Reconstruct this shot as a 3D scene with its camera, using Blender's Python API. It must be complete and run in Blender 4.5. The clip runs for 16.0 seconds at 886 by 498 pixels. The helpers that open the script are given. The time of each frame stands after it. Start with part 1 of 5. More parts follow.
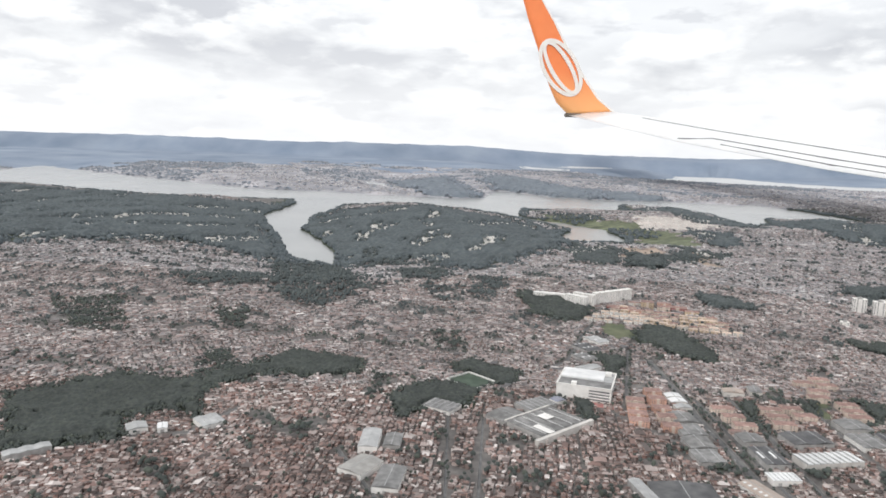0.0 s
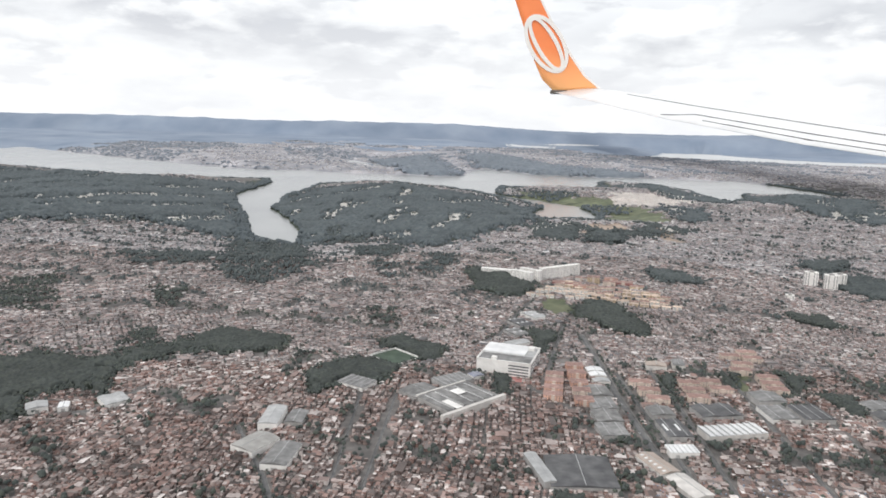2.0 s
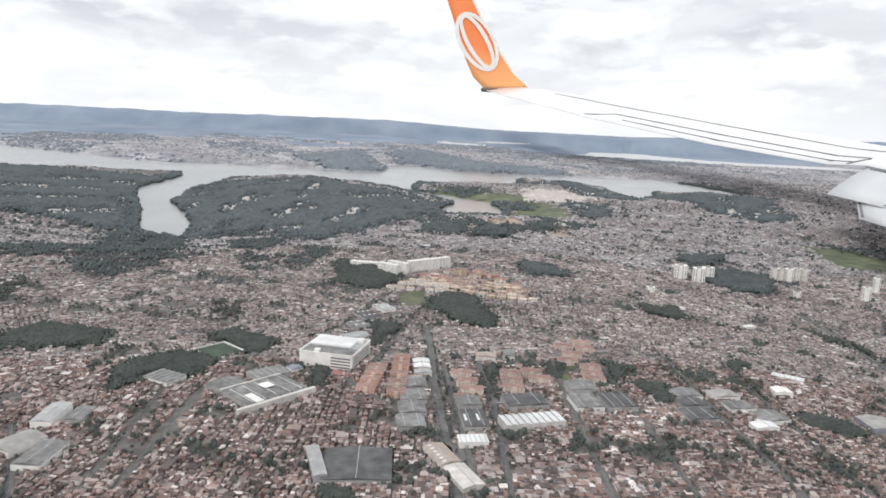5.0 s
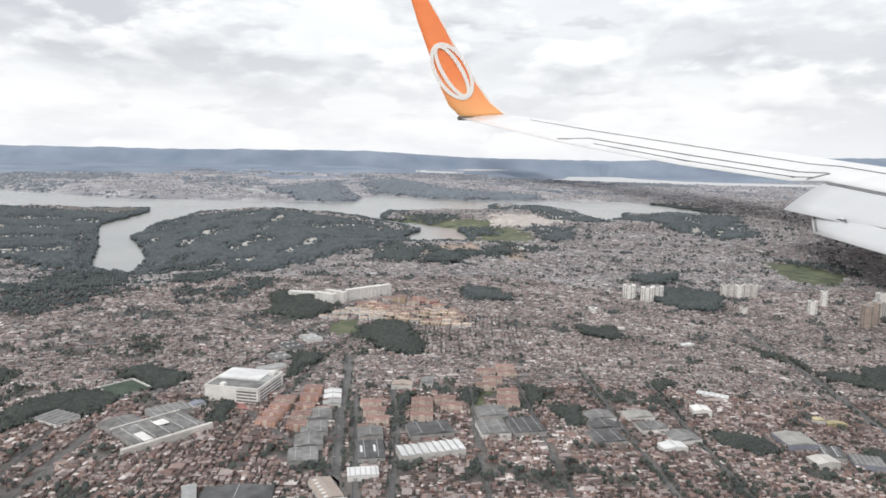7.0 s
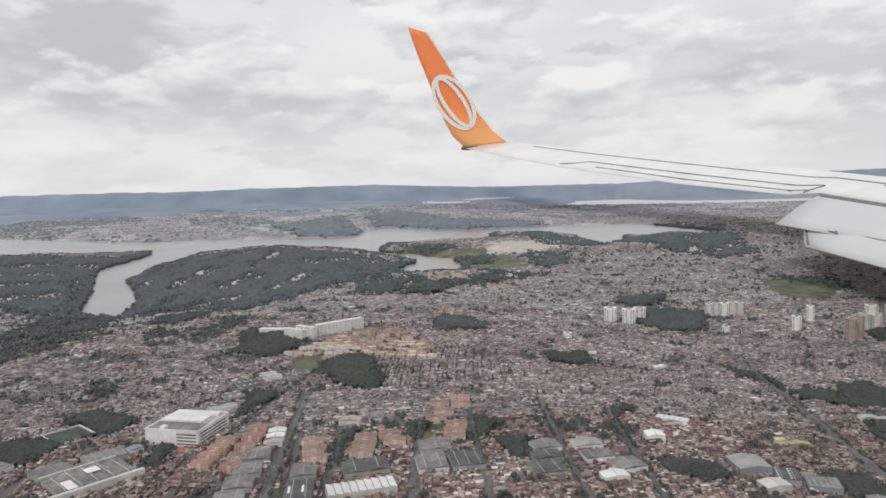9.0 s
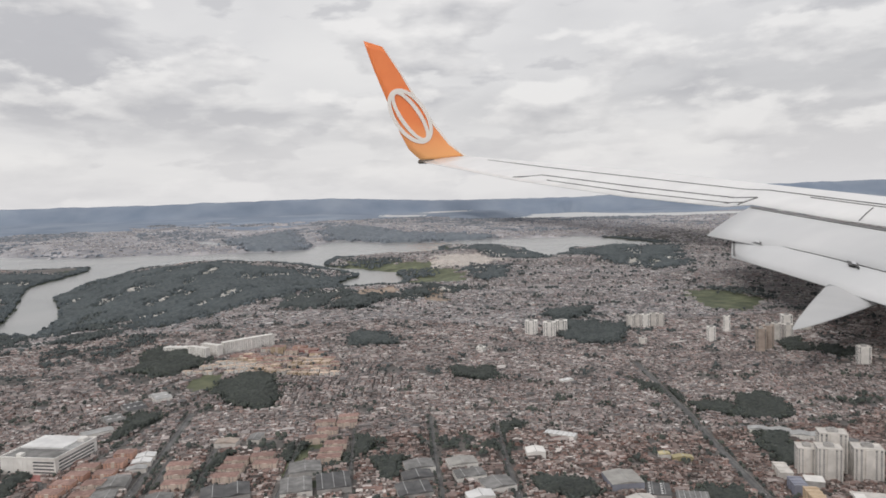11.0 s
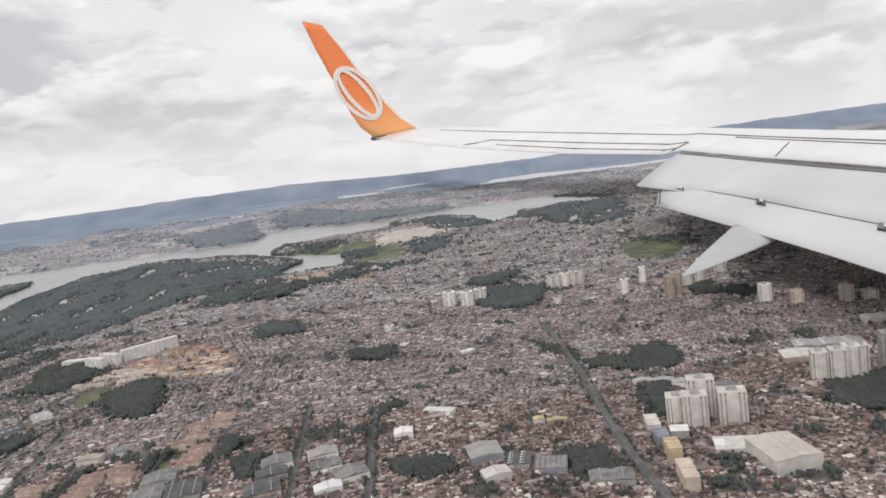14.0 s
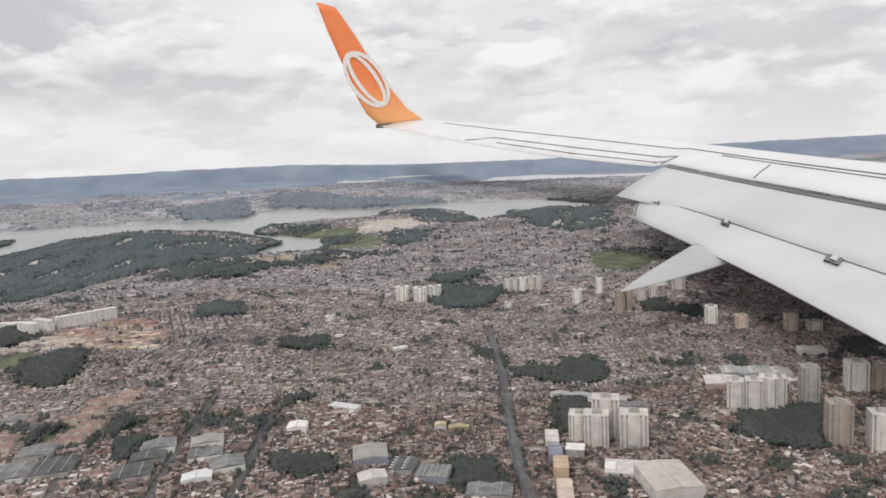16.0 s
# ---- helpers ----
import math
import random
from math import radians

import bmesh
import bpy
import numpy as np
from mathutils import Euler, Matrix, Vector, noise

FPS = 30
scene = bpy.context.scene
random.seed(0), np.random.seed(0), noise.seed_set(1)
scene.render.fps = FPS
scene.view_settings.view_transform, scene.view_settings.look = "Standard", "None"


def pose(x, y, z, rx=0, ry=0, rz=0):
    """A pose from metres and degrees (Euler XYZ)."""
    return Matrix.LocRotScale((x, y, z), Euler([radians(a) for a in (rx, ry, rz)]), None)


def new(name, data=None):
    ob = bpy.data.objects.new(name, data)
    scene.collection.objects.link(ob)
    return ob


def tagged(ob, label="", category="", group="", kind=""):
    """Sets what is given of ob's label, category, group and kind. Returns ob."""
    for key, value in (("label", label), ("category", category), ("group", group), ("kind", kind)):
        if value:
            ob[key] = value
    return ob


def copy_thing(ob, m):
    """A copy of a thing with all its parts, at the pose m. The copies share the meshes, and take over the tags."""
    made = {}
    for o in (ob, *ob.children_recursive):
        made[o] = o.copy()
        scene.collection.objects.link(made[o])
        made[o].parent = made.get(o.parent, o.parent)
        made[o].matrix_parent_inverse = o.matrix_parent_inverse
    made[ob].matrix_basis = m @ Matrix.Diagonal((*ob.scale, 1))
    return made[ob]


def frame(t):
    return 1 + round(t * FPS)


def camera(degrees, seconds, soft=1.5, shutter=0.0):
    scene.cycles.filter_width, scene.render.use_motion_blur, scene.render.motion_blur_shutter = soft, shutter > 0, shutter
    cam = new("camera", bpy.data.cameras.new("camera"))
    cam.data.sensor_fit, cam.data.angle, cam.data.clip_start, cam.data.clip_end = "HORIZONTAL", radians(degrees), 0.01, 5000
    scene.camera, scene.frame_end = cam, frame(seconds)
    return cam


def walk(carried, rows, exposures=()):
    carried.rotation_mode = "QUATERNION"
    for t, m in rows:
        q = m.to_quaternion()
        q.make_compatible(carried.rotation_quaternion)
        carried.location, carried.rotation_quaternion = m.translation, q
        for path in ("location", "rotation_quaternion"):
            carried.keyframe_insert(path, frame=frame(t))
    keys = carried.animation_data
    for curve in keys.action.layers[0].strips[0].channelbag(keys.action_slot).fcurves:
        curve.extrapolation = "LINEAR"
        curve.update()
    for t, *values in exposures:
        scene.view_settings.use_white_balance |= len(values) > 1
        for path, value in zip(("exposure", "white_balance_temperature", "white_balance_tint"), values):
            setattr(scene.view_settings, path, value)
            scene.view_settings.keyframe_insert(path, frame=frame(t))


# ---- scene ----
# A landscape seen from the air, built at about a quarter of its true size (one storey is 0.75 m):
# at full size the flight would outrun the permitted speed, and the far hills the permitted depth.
cam = camera(65.6, 16.0, soft=1.7)
METRES, EYE, TILT, LEAN, TURN = 300.0, 149.0, -8.5, -1.8, 0.0
ROWS = [
    (0.0, 0.0, 0.0, 0.0, 0.0, 0.0, -0.0),
    (0.5, 0.0298, 0.0061, -0.003, -1.42, -0.59, -0.57),
    (1.0, 0.0636, 0.0094, -0.0034, -1.53, -1.12, 0.36),
    (1.5, 0.0904, 0.0124, -0.0071, -0.83, -1.54, -0.22),
    (2.0, 0.1208, 0.0157, -0.008, -0.63, -1.74, 0.48),
    (2.5, 0.1544, 0.0176, -0.0098, -0.98, -1.23, 2.0),
    (3.0, 0.1831, 0.0205, -0.0133, -1.09, -0.75, 2.13),
    (3.5, 0.2143, 0.0231, -0.0156, -0.49, -3.62, 2.48),
    (4.0, 0.2481, 0.0255, -0.0201, -4.15, -5.23, 2.05),
    (4.5, 0.2716, 0.0279, -0.0217, -5.9, -3.4, 1.83),
    (5.0, 0.308, 0.0295, -0.0221, -5.58, -2.0, 0.23),
    (7.5, 0.4615, 0.0412, -0.0333, -6.72, 1.13, 2.65),
    (8.0, 0.4907, 0.0423, -0.0349, -6.31, 2.06, 3.32),
    (10.5, 0.6472, 0.0537, -0.0458, -4.69, 3.62, 5.48),
    (11.0, 0.6803, 0.0571, -0.0481, -8.33, 3.82, 5.19),
    (11.5, 0.7078, 0.058, -0.0522, -12.04, 0.53, 10.21),
    (12.0, 0.7391, 0.06, -0.0547, -12.03, 0.03, 9.56),
    (12.5, 0.7681, 0.0623, -0.0566, -9.18, -1.09, 11.04),
    (13.0, 0.8012, 0.0614, -0.0589, -8.9, -0.14, 12.34),
    (13.5, 0.8317, 0.0655, -0.0613, -10.29, 0.08, 11.9),
    (14.0, 0.8626, 0.0626, -0.0628, -10.34, 1.24, 11.34),
    (14.5, 0.8937, 0.065, -0.0666, -10.32, 0.99, 9.77),
    (15.0, 0.9259, 0.0639, -0.0704, -9.57, 1.04, 8.07),
    (15.5, 0.9554, 0.0651, -0.0725, -10.17, 0.75, 7.19),
    (16.0, 0.9896, 0.0657, -0.0757, -10.32, 0.69, 6.41),
]
EXPOSURES = [(0.0, 0.3, 6350, 10), (5.0, 0.31, 6300, 10), (7.5, 0.16, 6400, 10), (8.0, 0.06, 6450, 10), (10.5, -0.16, 6500, 11), (11.5, -0.17, 6550, 12), (12.5, 0.03, 6550, 12), (16.0, 0.0, 6500, 12)]
walk(cam, [(t, pose(0, 0, EYE, TILT, LEAN, TURN) @ pose(METRES * x, METRES * y, METRES * z, 90 + pitch, roll, yaw)) for t, x, y, z, yaw, pitch, roll in ROWS], EXPOSURES)

# ---- sky and light ----
SUN_EL, SUN_AZ = 48.0, -40.0


def make_world():
    w = bpy.data.worlds.new("overcast_sky")
    w.use_nodes = True
    nt = w.node_tree
    N, L = nt.nodes, nt.links
    bg = N["Background"]
    sky = N.new("ShaderNodeTexSky")
    sky.sky_type, sky.sun_disc = "NISHITA", False
    sky.sun_elevation, sky.sun_rotation = radians(SUN_EL), radians(180 - SUN_AZ)
    sky.air_density, sky.dust_density = 1.5, 3.0
    dim = N.new("ShaderNodeMixRGB")
    dim.blend_type, dim.inputs[0].default_value = "MULTIPLY", 1.0
    dim.inputs[2].default_value = (0.09, 0.09, 0.09, 1)
    L.new(sky.outputs[0], dim.inputs[1])
    tc = N.new("ShaderNodeTexCoord")
    sep = N.new("ShaderNodeSeparateXYZ")
    L.new(tc.outputs["Generated"], sep.inputs[0])

    def m(op, a, b):
        n = N.new("ShaderNodeMath")
        n.operation = op
        for i, v in enumerate((a, b)):
            if isinstance(v, (int, float)):
                n.inputs[i].default_value = v
            else:
                L.new(v, n.inputs[i])
        return n.outputs[0]

    up = m("ADD", m("MAXIMUM", sep.outputs[2], 0.0), 0.13)
    comb = N.new("ShaderNodeCombineXYZ")
    L.new(m("DIVIDE", sep.outputs[0], up), comb.inputs[0])
    L.new(m("DIVIDE", sep.outputs[1], up), comb.inputs[1])

    def cloud(vector, scale, detail, rough, distort, stops):
        t = N.new("ShaderNodeTexNoise")
        t.inputs["Scale"].default_value, t.inputs["Detail"].default_value = scale, detail
        t.inputs["Roughness"].default_value, t.inputs["Distortion"].default_value = rough, distort
        L.new(vector, t.inputs["Vector"])
        r = N.new("ShaderNodeValToRGB")
        for k, (pos, c) in enumerate(stops):
            e = r.color_ramp.elements[k] if k < 2 else r.color_ramp.elements.new(pos)
            e.position, e.color = pos, (*c, 1)
        L.new(t.outputs[0], r.inputs[0])
        return r.outputs[0]

    def over(a, b, fac):
        x = N.new("ShaderNodeMixRGB")
        for k, v in ((0, fac), (1, a), (2, b)):
            if isinstance(v, tuple):
                x.inputs[k].default_value = (*v, 1)
            else:
                L.new(v, x.inputs[k])
        return x.outputs[0]

    # a bright high deck, grey banks on it, and low puffs over the horizon
    deck = cloud(comb.outputs[0], 0.5, 7, 0.5, 0.2, [(0.34, (0.7, 0.705, 0.72)), (0.64, (1.0, 1.0, 0.985)), (0.5, (0.88, 0.882, 0.885))])
    mp = N.new("ShaderNodeMapping")
    mp.inputs["Scale"].default_value, mp.inputs["Location"].default_value = (1, 1, 3.0), (2.3, 0.4, 0.2)
    L.new(tc.outputs["Generated"], mp.inputs[0])
    banks = cloud(mp.outputs[0], 3.2, 8, 0.52, 0.15, [(0.5, (0, 0, 0)), (0.6, (1, 1, 1))])
    mp2 = N.new("ShaderNodeMapping")
    mp2.inputs["Scale"].default_value, mp2.inputs["Location"].default_value = (1, 1, 3.0), (7.1, 3.4, 1.2)
    L.new(tc.outputs["Generated"], mp2.inputs[0])
    puffs = cloud(mp2.outputs[0], 9.0, 6, 0.5, 0.1, [(0.58, (0, 0, 0)), (0.64, (1, 1, 1))])
    mixed = over(deck, (0.56, 0.565, 0.595), m("MULTIPLY", banks, 0.75))
    mixed = over(mixed, (0.62, 0.625, 0.65), m("MULTIPLY", puffs, 0.6))
    # heaped clouds: lit from above, grey below
    def heap(z):
        q = N.new("ShaderNodeMapping")
        q.inputs["Scale"].default_value, q.inputs["Location"].default_value = (1, 1, 2.6), (4.7, 1.9, z)
        L.new(tc.outputs["Generated"], q.inputs[0])
        t = N.new("ShaderNodeTexNoise")
        t.inputs["Scale"].default_value, t.inputs["Detail"].default_value, t.inputs["Roughness"].default_value = 5.5, 7, 0.52
        L.new(q.outputs[0], t.inputs["Vector"])
        return t.outputs[0]

    low, high = heap(0.6), heap(0.665)
    lit = N.new("ShaderNodeClamp")
    L.new(m("ADD", m("MULTIPLY", m("SUBTRACT", low, high), 4.0), 0.55), lit.inputs[0])
    cover = N.new("ShaderNodeMapRange")
    cover.inputs[1].default_value, cover.inputs[2].default_value, cover.inputs[4].default_value = 0.5, 0.555, 0.8
    L.new(low, cover.inputs[0])
    mixed = over(mixed, over((0.57, 0.575, 0.6), (1.03, 1.025, 1.01), lit.outputs[0]), cover.outputs[0])
    # the clouds melt into a bright even haze at the horizon
    even = N.new("ShaderNodeMapRange")
    even.inputs[1].default_value, even.inputs[2].default_value = 0.0, 0.13
    even.inputs[3].default_value, even.inputs[4].default_value = 0.75, 0.0
    L.new(sep.outputs[2], even.inputs[0])
    mixed = over(mixed, (0.94, 0.94, 0.94), even.outputs[0])
    both = N.new("ShaderNodeMixRGB")
    both.inputs[0].default_value = 0.92
    L.new(dim.outputs[0], both.inputs[1])
    L.new(mixed, both.inputs[2])
    L.new(both.outputs[0], bg.inputs[0])
    bg.inputs[1].default_value = 0.97
    scene.world = w


make_world()
sun = new("sun", bpy.data.lights.new("sun", "SUN"))
sun.data.energy, sun.data.angle, sun.data.color = 1.15, radians(18), (1, 0.96, 0.9)
sun.matrix_world = pose(0, 0, 400, 90 - SUN_EL, 0, SUN_AZ)


# ---- materials ----
def material(name, stops, scale=0.5, rough=0.85, by="noise", bump=0.0, metal=0.0, mottle=0.25, second=0.06):
    """Colour stops along noise, or along a random value per loose piece or per object; two scales of mottling."""
    mt = bpy.data.materials.new(name)
    mt.use_nodes = True
    N, L = mt.node_tree.nodes, mt.node_tree.links
    b = N["Principled BSDF"]
    b.inputs["Roughness"].default_value, b.inputs["Metallic"].default_value = rough, metal
    geo = N.new("ShaderNodeNewGeometry")

    def tex(s, detail):
        t = N.new("ShaderNodeTexNoise")
        t.inputs["Scale"].default_value, t.inputs["Detail"].default_value = s, detail
        L.new(geo.outputs["Position"], t.inputs["Vector"])
        return t

    fine, coarse = tex(scale, 5), tex(second, 3)
    ramp = N.new("ShaderNodeValToRGB")
    r = ramp.color_ramp
    r.interpolation = "LINEAR" if by == "noise" else "CONSTANT"
    n = len(stops)
    for i, c in enumerate(stops):
        p = (0.3 + 0.4 * i / max(1, n - 1)) if by == "noise" else i / n
        if i < 2:
            e = r.elements[i]
            e.position = p
        else:
            e = r.elements.new(p)
        e.color = (*c, 1)
    if n == 1:
        r.elements[1].color = (*stops[0], 1)
    src = fine.outputs[0]
    if by in ("island", "quarter"):
        src = geo.outputs["Random Per Island"]
    if by == "quarter":
        # neighbouring pieces lean to one end of the ramp, quarter by quarter
        big = tex(0.02, 3)
        lean = N.new("ShaderNodeMath")
        lean.operation, lean.inputs[1].default_value, lean.inputs[2].default_value = "MULTIPLY_ADD", 1.3, -0.68
        L.new(big.outputs[0], lean.inputs[0])
        both = N.new("ShaderNodeMath")
        both.operation = "ADD"
        L.new(lean.outputs[0], both.inputs[0])
        L.new(src, both.inputs[1])
        fold = N.new("ShaderNodeMath")
        fold.operation, fold.inputs[1].default_value = "PINGPONG", 1.0
        L.new(both.outputs[0], fold.inputs[0])
        src = fold.outputs[0]
    if by == "object":
        oi = N.new("ShaderNodeObjectInfo")
        src = oi.outputs["Random"]
    L.new(src, ramp.inputs[0])
    last = ramp.outputs[0]
    for t, k in ((coarse, mottle), (fine, mottle * 0.6)):
        rng = N.new("ShaderNodeMapRange")
        rng.inputs[1].default_value, rng.inputs[2].default_value = 0.3, 0.7
        rng.inputs[3].default_value, rng.inputs[4].default_value = 1 - k, 1 + k
        L.new(t.outputs[0], rng.inputs[0])
        mul = N.new("ShaderNodeVectorMath")
        mul.operation = "SCALE"
        L.new(last, mul.inputs[0])
        L.new(rng.outputs[0], mul.inputs["Scale"])
        last = mul.outputs[0]
    L.new(last, b.inputs["Base Color"])
    if bump:
        bp = N.new("ShaderNodeBump")
        bp.inputs["Strength"].default_value, bp.inputs["Distance"].default_value = bump, 0.3
        L.new(fine.outputs[0], bp.inputs["Height"])
        L.new(bp.outputs[0], b.inputs["Normal"])
    return mt


M = {}
M["soil"] = material("street_dust_and_asphalt", [(0.105, 0.1, 0.096), (0.165, 0.152, 0.143)], 0.25)
M["floor"] = material("forest_floor", [(0.03, 0.045, 0.03), (0.06, 0.07, 0.045)], 0.2)
M["lawn"] = material("grass", [(0.088, 0.104, 0.062), (0.105, 0.122, 0.07), (0.145, 0.15, 0.088)], 0.08, second=0.02, mottle=0.3)
M["lawn_dark"] = material("dark_sports_turf", [(0.05, 0.075, 0.055), (0.065, 0.09, 0.065)], 0.2, second=0.05)
M["cream_roof"] = material("pale_ochre_roof_tiles", [(0.46, 0.36, 0.29), (0.54, 0.43, 0.35)], 0.5, mottle=0.3)
M["bark"] = material("tree_bark", [(0.12, 0.1, 0.08), (0.18, 0.15, 0.12)], 2.0)
M["car"] = material("car_paint", [(0.6, 0.6, 0.6), (0.25, 0.25, 0.26), (0.08, 0.08, 0.085), (0.4, 0.08, 0.07), (0.7, 0.7, 0.7), (0.45, 0.45, 0.46)], 1.0, rough=0.4, by="object", mottle=0.05)
M["tank"] = material("blue_grey_plastic_tank", [(0.2, 0.25, 0.33), (0.28, 0.32, 0.38)], 1.0)
M["pale"] = material("pale_graveyard_paving", [(0.42, 0.36, 0.33), (0.6, 0.54, 0.5)], 0.2)
M["bare"] = material("bare_earth", [(0.3, 0.22, 0.17), (0.4, 0.33, 0.27)], 0.1)
# land beyond the lake: its pale lavender grey is painted haze
M["farland"] = material("far_land_with_painted_haze", [(0.25, 0.255, 0.28), (0.3, 0.298, 0.318), (0.39, 0.375, 0.388)], 0.012, second=0.003)
# the blue of aerial haze is painted into the hills' colour
M["hills"] = material("hills_with_painted_haze", [(0.175, 0.225, 0.3), (0.215, 0.262, 0.335), (0.25, 0.295, 0.36)], 0.0035, second=0.0012, mottle=0.1)
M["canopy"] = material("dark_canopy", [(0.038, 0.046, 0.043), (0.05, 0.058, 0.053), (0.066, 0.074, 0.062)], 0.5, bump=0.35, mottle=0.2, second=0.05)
# canopy with aerial haze painted in, stronger from mid to far to away
M["canopy_mid"] = material("slight_haze_canopy", [(0.053, 0.064, 0.067), (0.066, 0.078, 0.079), (0.086, 0.097, 0.091)], 0.4, bump=0.3, mottle=0.18, second=0.04)
M["canopy_far"] = material("mid_haze_canopy", [(0.07, 0.086, 0.094), (0.086, 0.102, 0.108), (0.106, 0.122, 0.122)], 0.2, mottle=0.16, second=0.02)
M["canopy_away"] = material("strong_haze_canopy", [(0.15, 0.177, 0.208), (0.17, 0.195, 0.222), (0.19, 0.213, 0.232)], 0.06, mottle=0.1, second=0.01)
M["kerb"] = material("dusty_pavement", [(0.17, 0.16, 0.152), (0.26, 0.245, 0.23)], 0.5)
M["slate"] = material("grimy_grey_roof_sheets", [(0.14, 0.138, 0.136), (0.19, 0.187, 0.182), (0.24, 0.235, 0.228)], 0.3, mottle=0.22)
M["dusty"] = material("dusty_beige_roof_sheets", [(0.3, 0.29, 0.275), (0.37, 0.36, 0.34)], 0.3, mottle=0.14)
M["asphalt"] = material("asphalt", [(0.11, 0.11, 0.112), (0.15, 0.148, 0.145)], 0.4)
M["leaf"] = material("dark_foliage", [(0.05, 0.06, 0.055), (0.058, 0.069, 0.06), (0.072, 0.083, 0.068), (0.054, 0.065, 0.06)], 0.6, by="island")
# foliage with the same haze painted in, step by step
M["leaf_mid"] = material("slight_haze_foliage", [(0.06, 0.073, 0.075), (0.07, 0.084, 0.084), (0.088, 0.1, 0.096), (0.065, 0.078, 0.08)], 0.4, by="island")
M["leaf_far"] = material("mid_haze_foliage", [(0.076, 0.093, 0.102), (0.088, 0.105, 0.113), (0.104, 0.122, 0.126), (0.081, 0.098, 0.107)], 0.2, by="island")
M["leaf_away"] = material("strong_haze_foliage", [(0.19, 0.217, 0.255), (0.205, 0.232, 0.265), (0.225, 0.248, 0.275), (0.198, 0.224, 0.26)], 0.05, by="island")
def warm(level, sat):
    """A dusty tone of this lightness, from grey (0) to brick (1)."""
    level = level * 0.91
    return (level * (1.045 + 0.37 * sat), level * (0.98 - 0.13 * sat), level * (0.94 - 0.23 * sat))


WALLS = [warm(a, b) for a, b in ((0.13, 0.4), (0.38, 0.5), (0.2, 0.85), (0.56, 0.18), (0.15, 0.3), (0.27, 0.75), (0.46, 0.3), (0.2, 0.45), (0.3, 0.65), (0.68, 0.1), (0.22, 0.3), (0.34, 0.3), (0.72, 0.06), (0.42, 0.7))]
ROOFS = [warm(a, b) for a, b in ((0.065, 0.3), (0.2, 0.45), (0.1, 0.4), (0.15, 0.7), (0.33, 0.22), (0.18, 0.8), (0.12, 0.25), (0.23, 0.75), (0.42, 0.18), (0.08, 0.3), (0.2, 0.2), (0.28, 0.55), (0.25, 0.25), (0.16, 0.5), (0.36, 0.3), (0.4, 0.13), (0.66, 0.06), (0.14, 0.3))]
M["wall"] = material("house_walls", WALLS, 1.2, by="quarter")
M["roof"] = material("house_roofs", ROOFS, 1.2, by="quarter")
# far houses: aerial haze mixed into the palette, paler and bluer
M["wall_haze"] = material("far_haze_house_walls", [tuple(o + 0.76 * k for k, o in zip(c, (0.14, 0.158, 0.17))) for c in WALLS], 0.8, by="quarter")
M["roof_haze"] = material("far_haze_house_roofs", [tuple(o + 0.76 * k for k, o in zip(c, (0.115, 0.132, 0.144))) for c in ROOFS], 0.8, by="quarter")
# middle distance: the same painted haze, weaker
M["wall_mid"] = material("mid_haze_house_walls", [tuple(o + 0.85 * k for k, o in zip(c, (0.075, 0.084, 0.089))) for c in WALLS], 1.0, by="quarter")
M["roof_mid"] = material("mid_haze_house_roofs", [tuple(o + 0.85 * k for k, o in zip(c, (0.066, 0.074, 0.079))) for c in ROOFS], 1.0, by="quarter")
M["wall_o"] = material("house_wall_paint", WALLS, 1.2, by="object")
M["roof_o"] = material("house_roof_sheets", ROOFS, 1.2, by="object")
# far town: haze put into the house colours, pale and slightly blue
M["far_house"] = material("far_houses_with_painted_haze", [(0.5, 0.472, 0.475), (0.43, 0.4, 0.41), (0.66, 0.635, 0.63), (0.37, 0.36, 0.38), (0.48, 0.44, 0.44)], 0.1, by="island")
M["white"] = material("weathered_white_render", [(0.74, 0.72, 0.69), (0.82, 0.8, 0.77)], 0.3, mottle=0.08)
M["cream"] = material("cream_render", [(0.57, 0.545, 0.515), (0.65, 0.62, 0.585)], 0.3, mottle=0.15)
M["beige"] = material("beige_brown_render", [(0.36, 0.3, 0.26), (0.44, 0.37, 0.32)], 0.3, mottle=0.12)
M["orange"] = material("salmon_orange_render", [(0.52, 0.31, 0.24), (0.6, 0.38, 0.3)], 0.4, mottle=0.18)
M["sand"] = material("sand_coloured_roof_sheets", [(0.5, 0.465, 0.42), (0.57, 0.53, 0.48)], 0.25, mottle=0.12)
M["ochre"] = material("yellow_ochre_render", [(0.52, 0.4, 0.28), (0.58, 0.46, 0.33)], 0.4, mottle=0.18)
M["peach"] = material("peach_render", [(0.58, 0.48, 0.41), (0.63, 0.53, 0.46)], 0.4, mottle=0.15)
M["tile"] = material("terracotta_roof_tiles", [(0.25, 0.16, 0.138), (0.33, 0.215, 0.185)], 0.8, mottle=0.25)
M["fibre"] = material("grey_fibre_cement_sheets", [(0.16, 0.16, 0.158), (0.25, 0.245, 0.24)], 0.35, mottle=0.2)
M["dark"] = material("blackened_roof_sheets", [(0.085, 0.085, 0.09), (0.13, 0.13, 0.13)], 0.25, mottle=0.25)
M["metal"] = material("white_painted_roof_sheets", [(0.66, 0.66, 0.66), (0.78, 0.78, 0.77)], 0.2, rough=0.55, mottle=0.08)
M["zinc"] = material("galvanised_roof_sheets", [(0.33, 0.333, 0.332), (0.43, 0.43, 0.425)], 0.3, rough=0.6, mottle=0.12)
M["blue"] = material("dull_blue_sheets", [(0.24, 0.25, 0.31), (0.29, 0.3, 0.35)], 0.3, mottle=0.15)
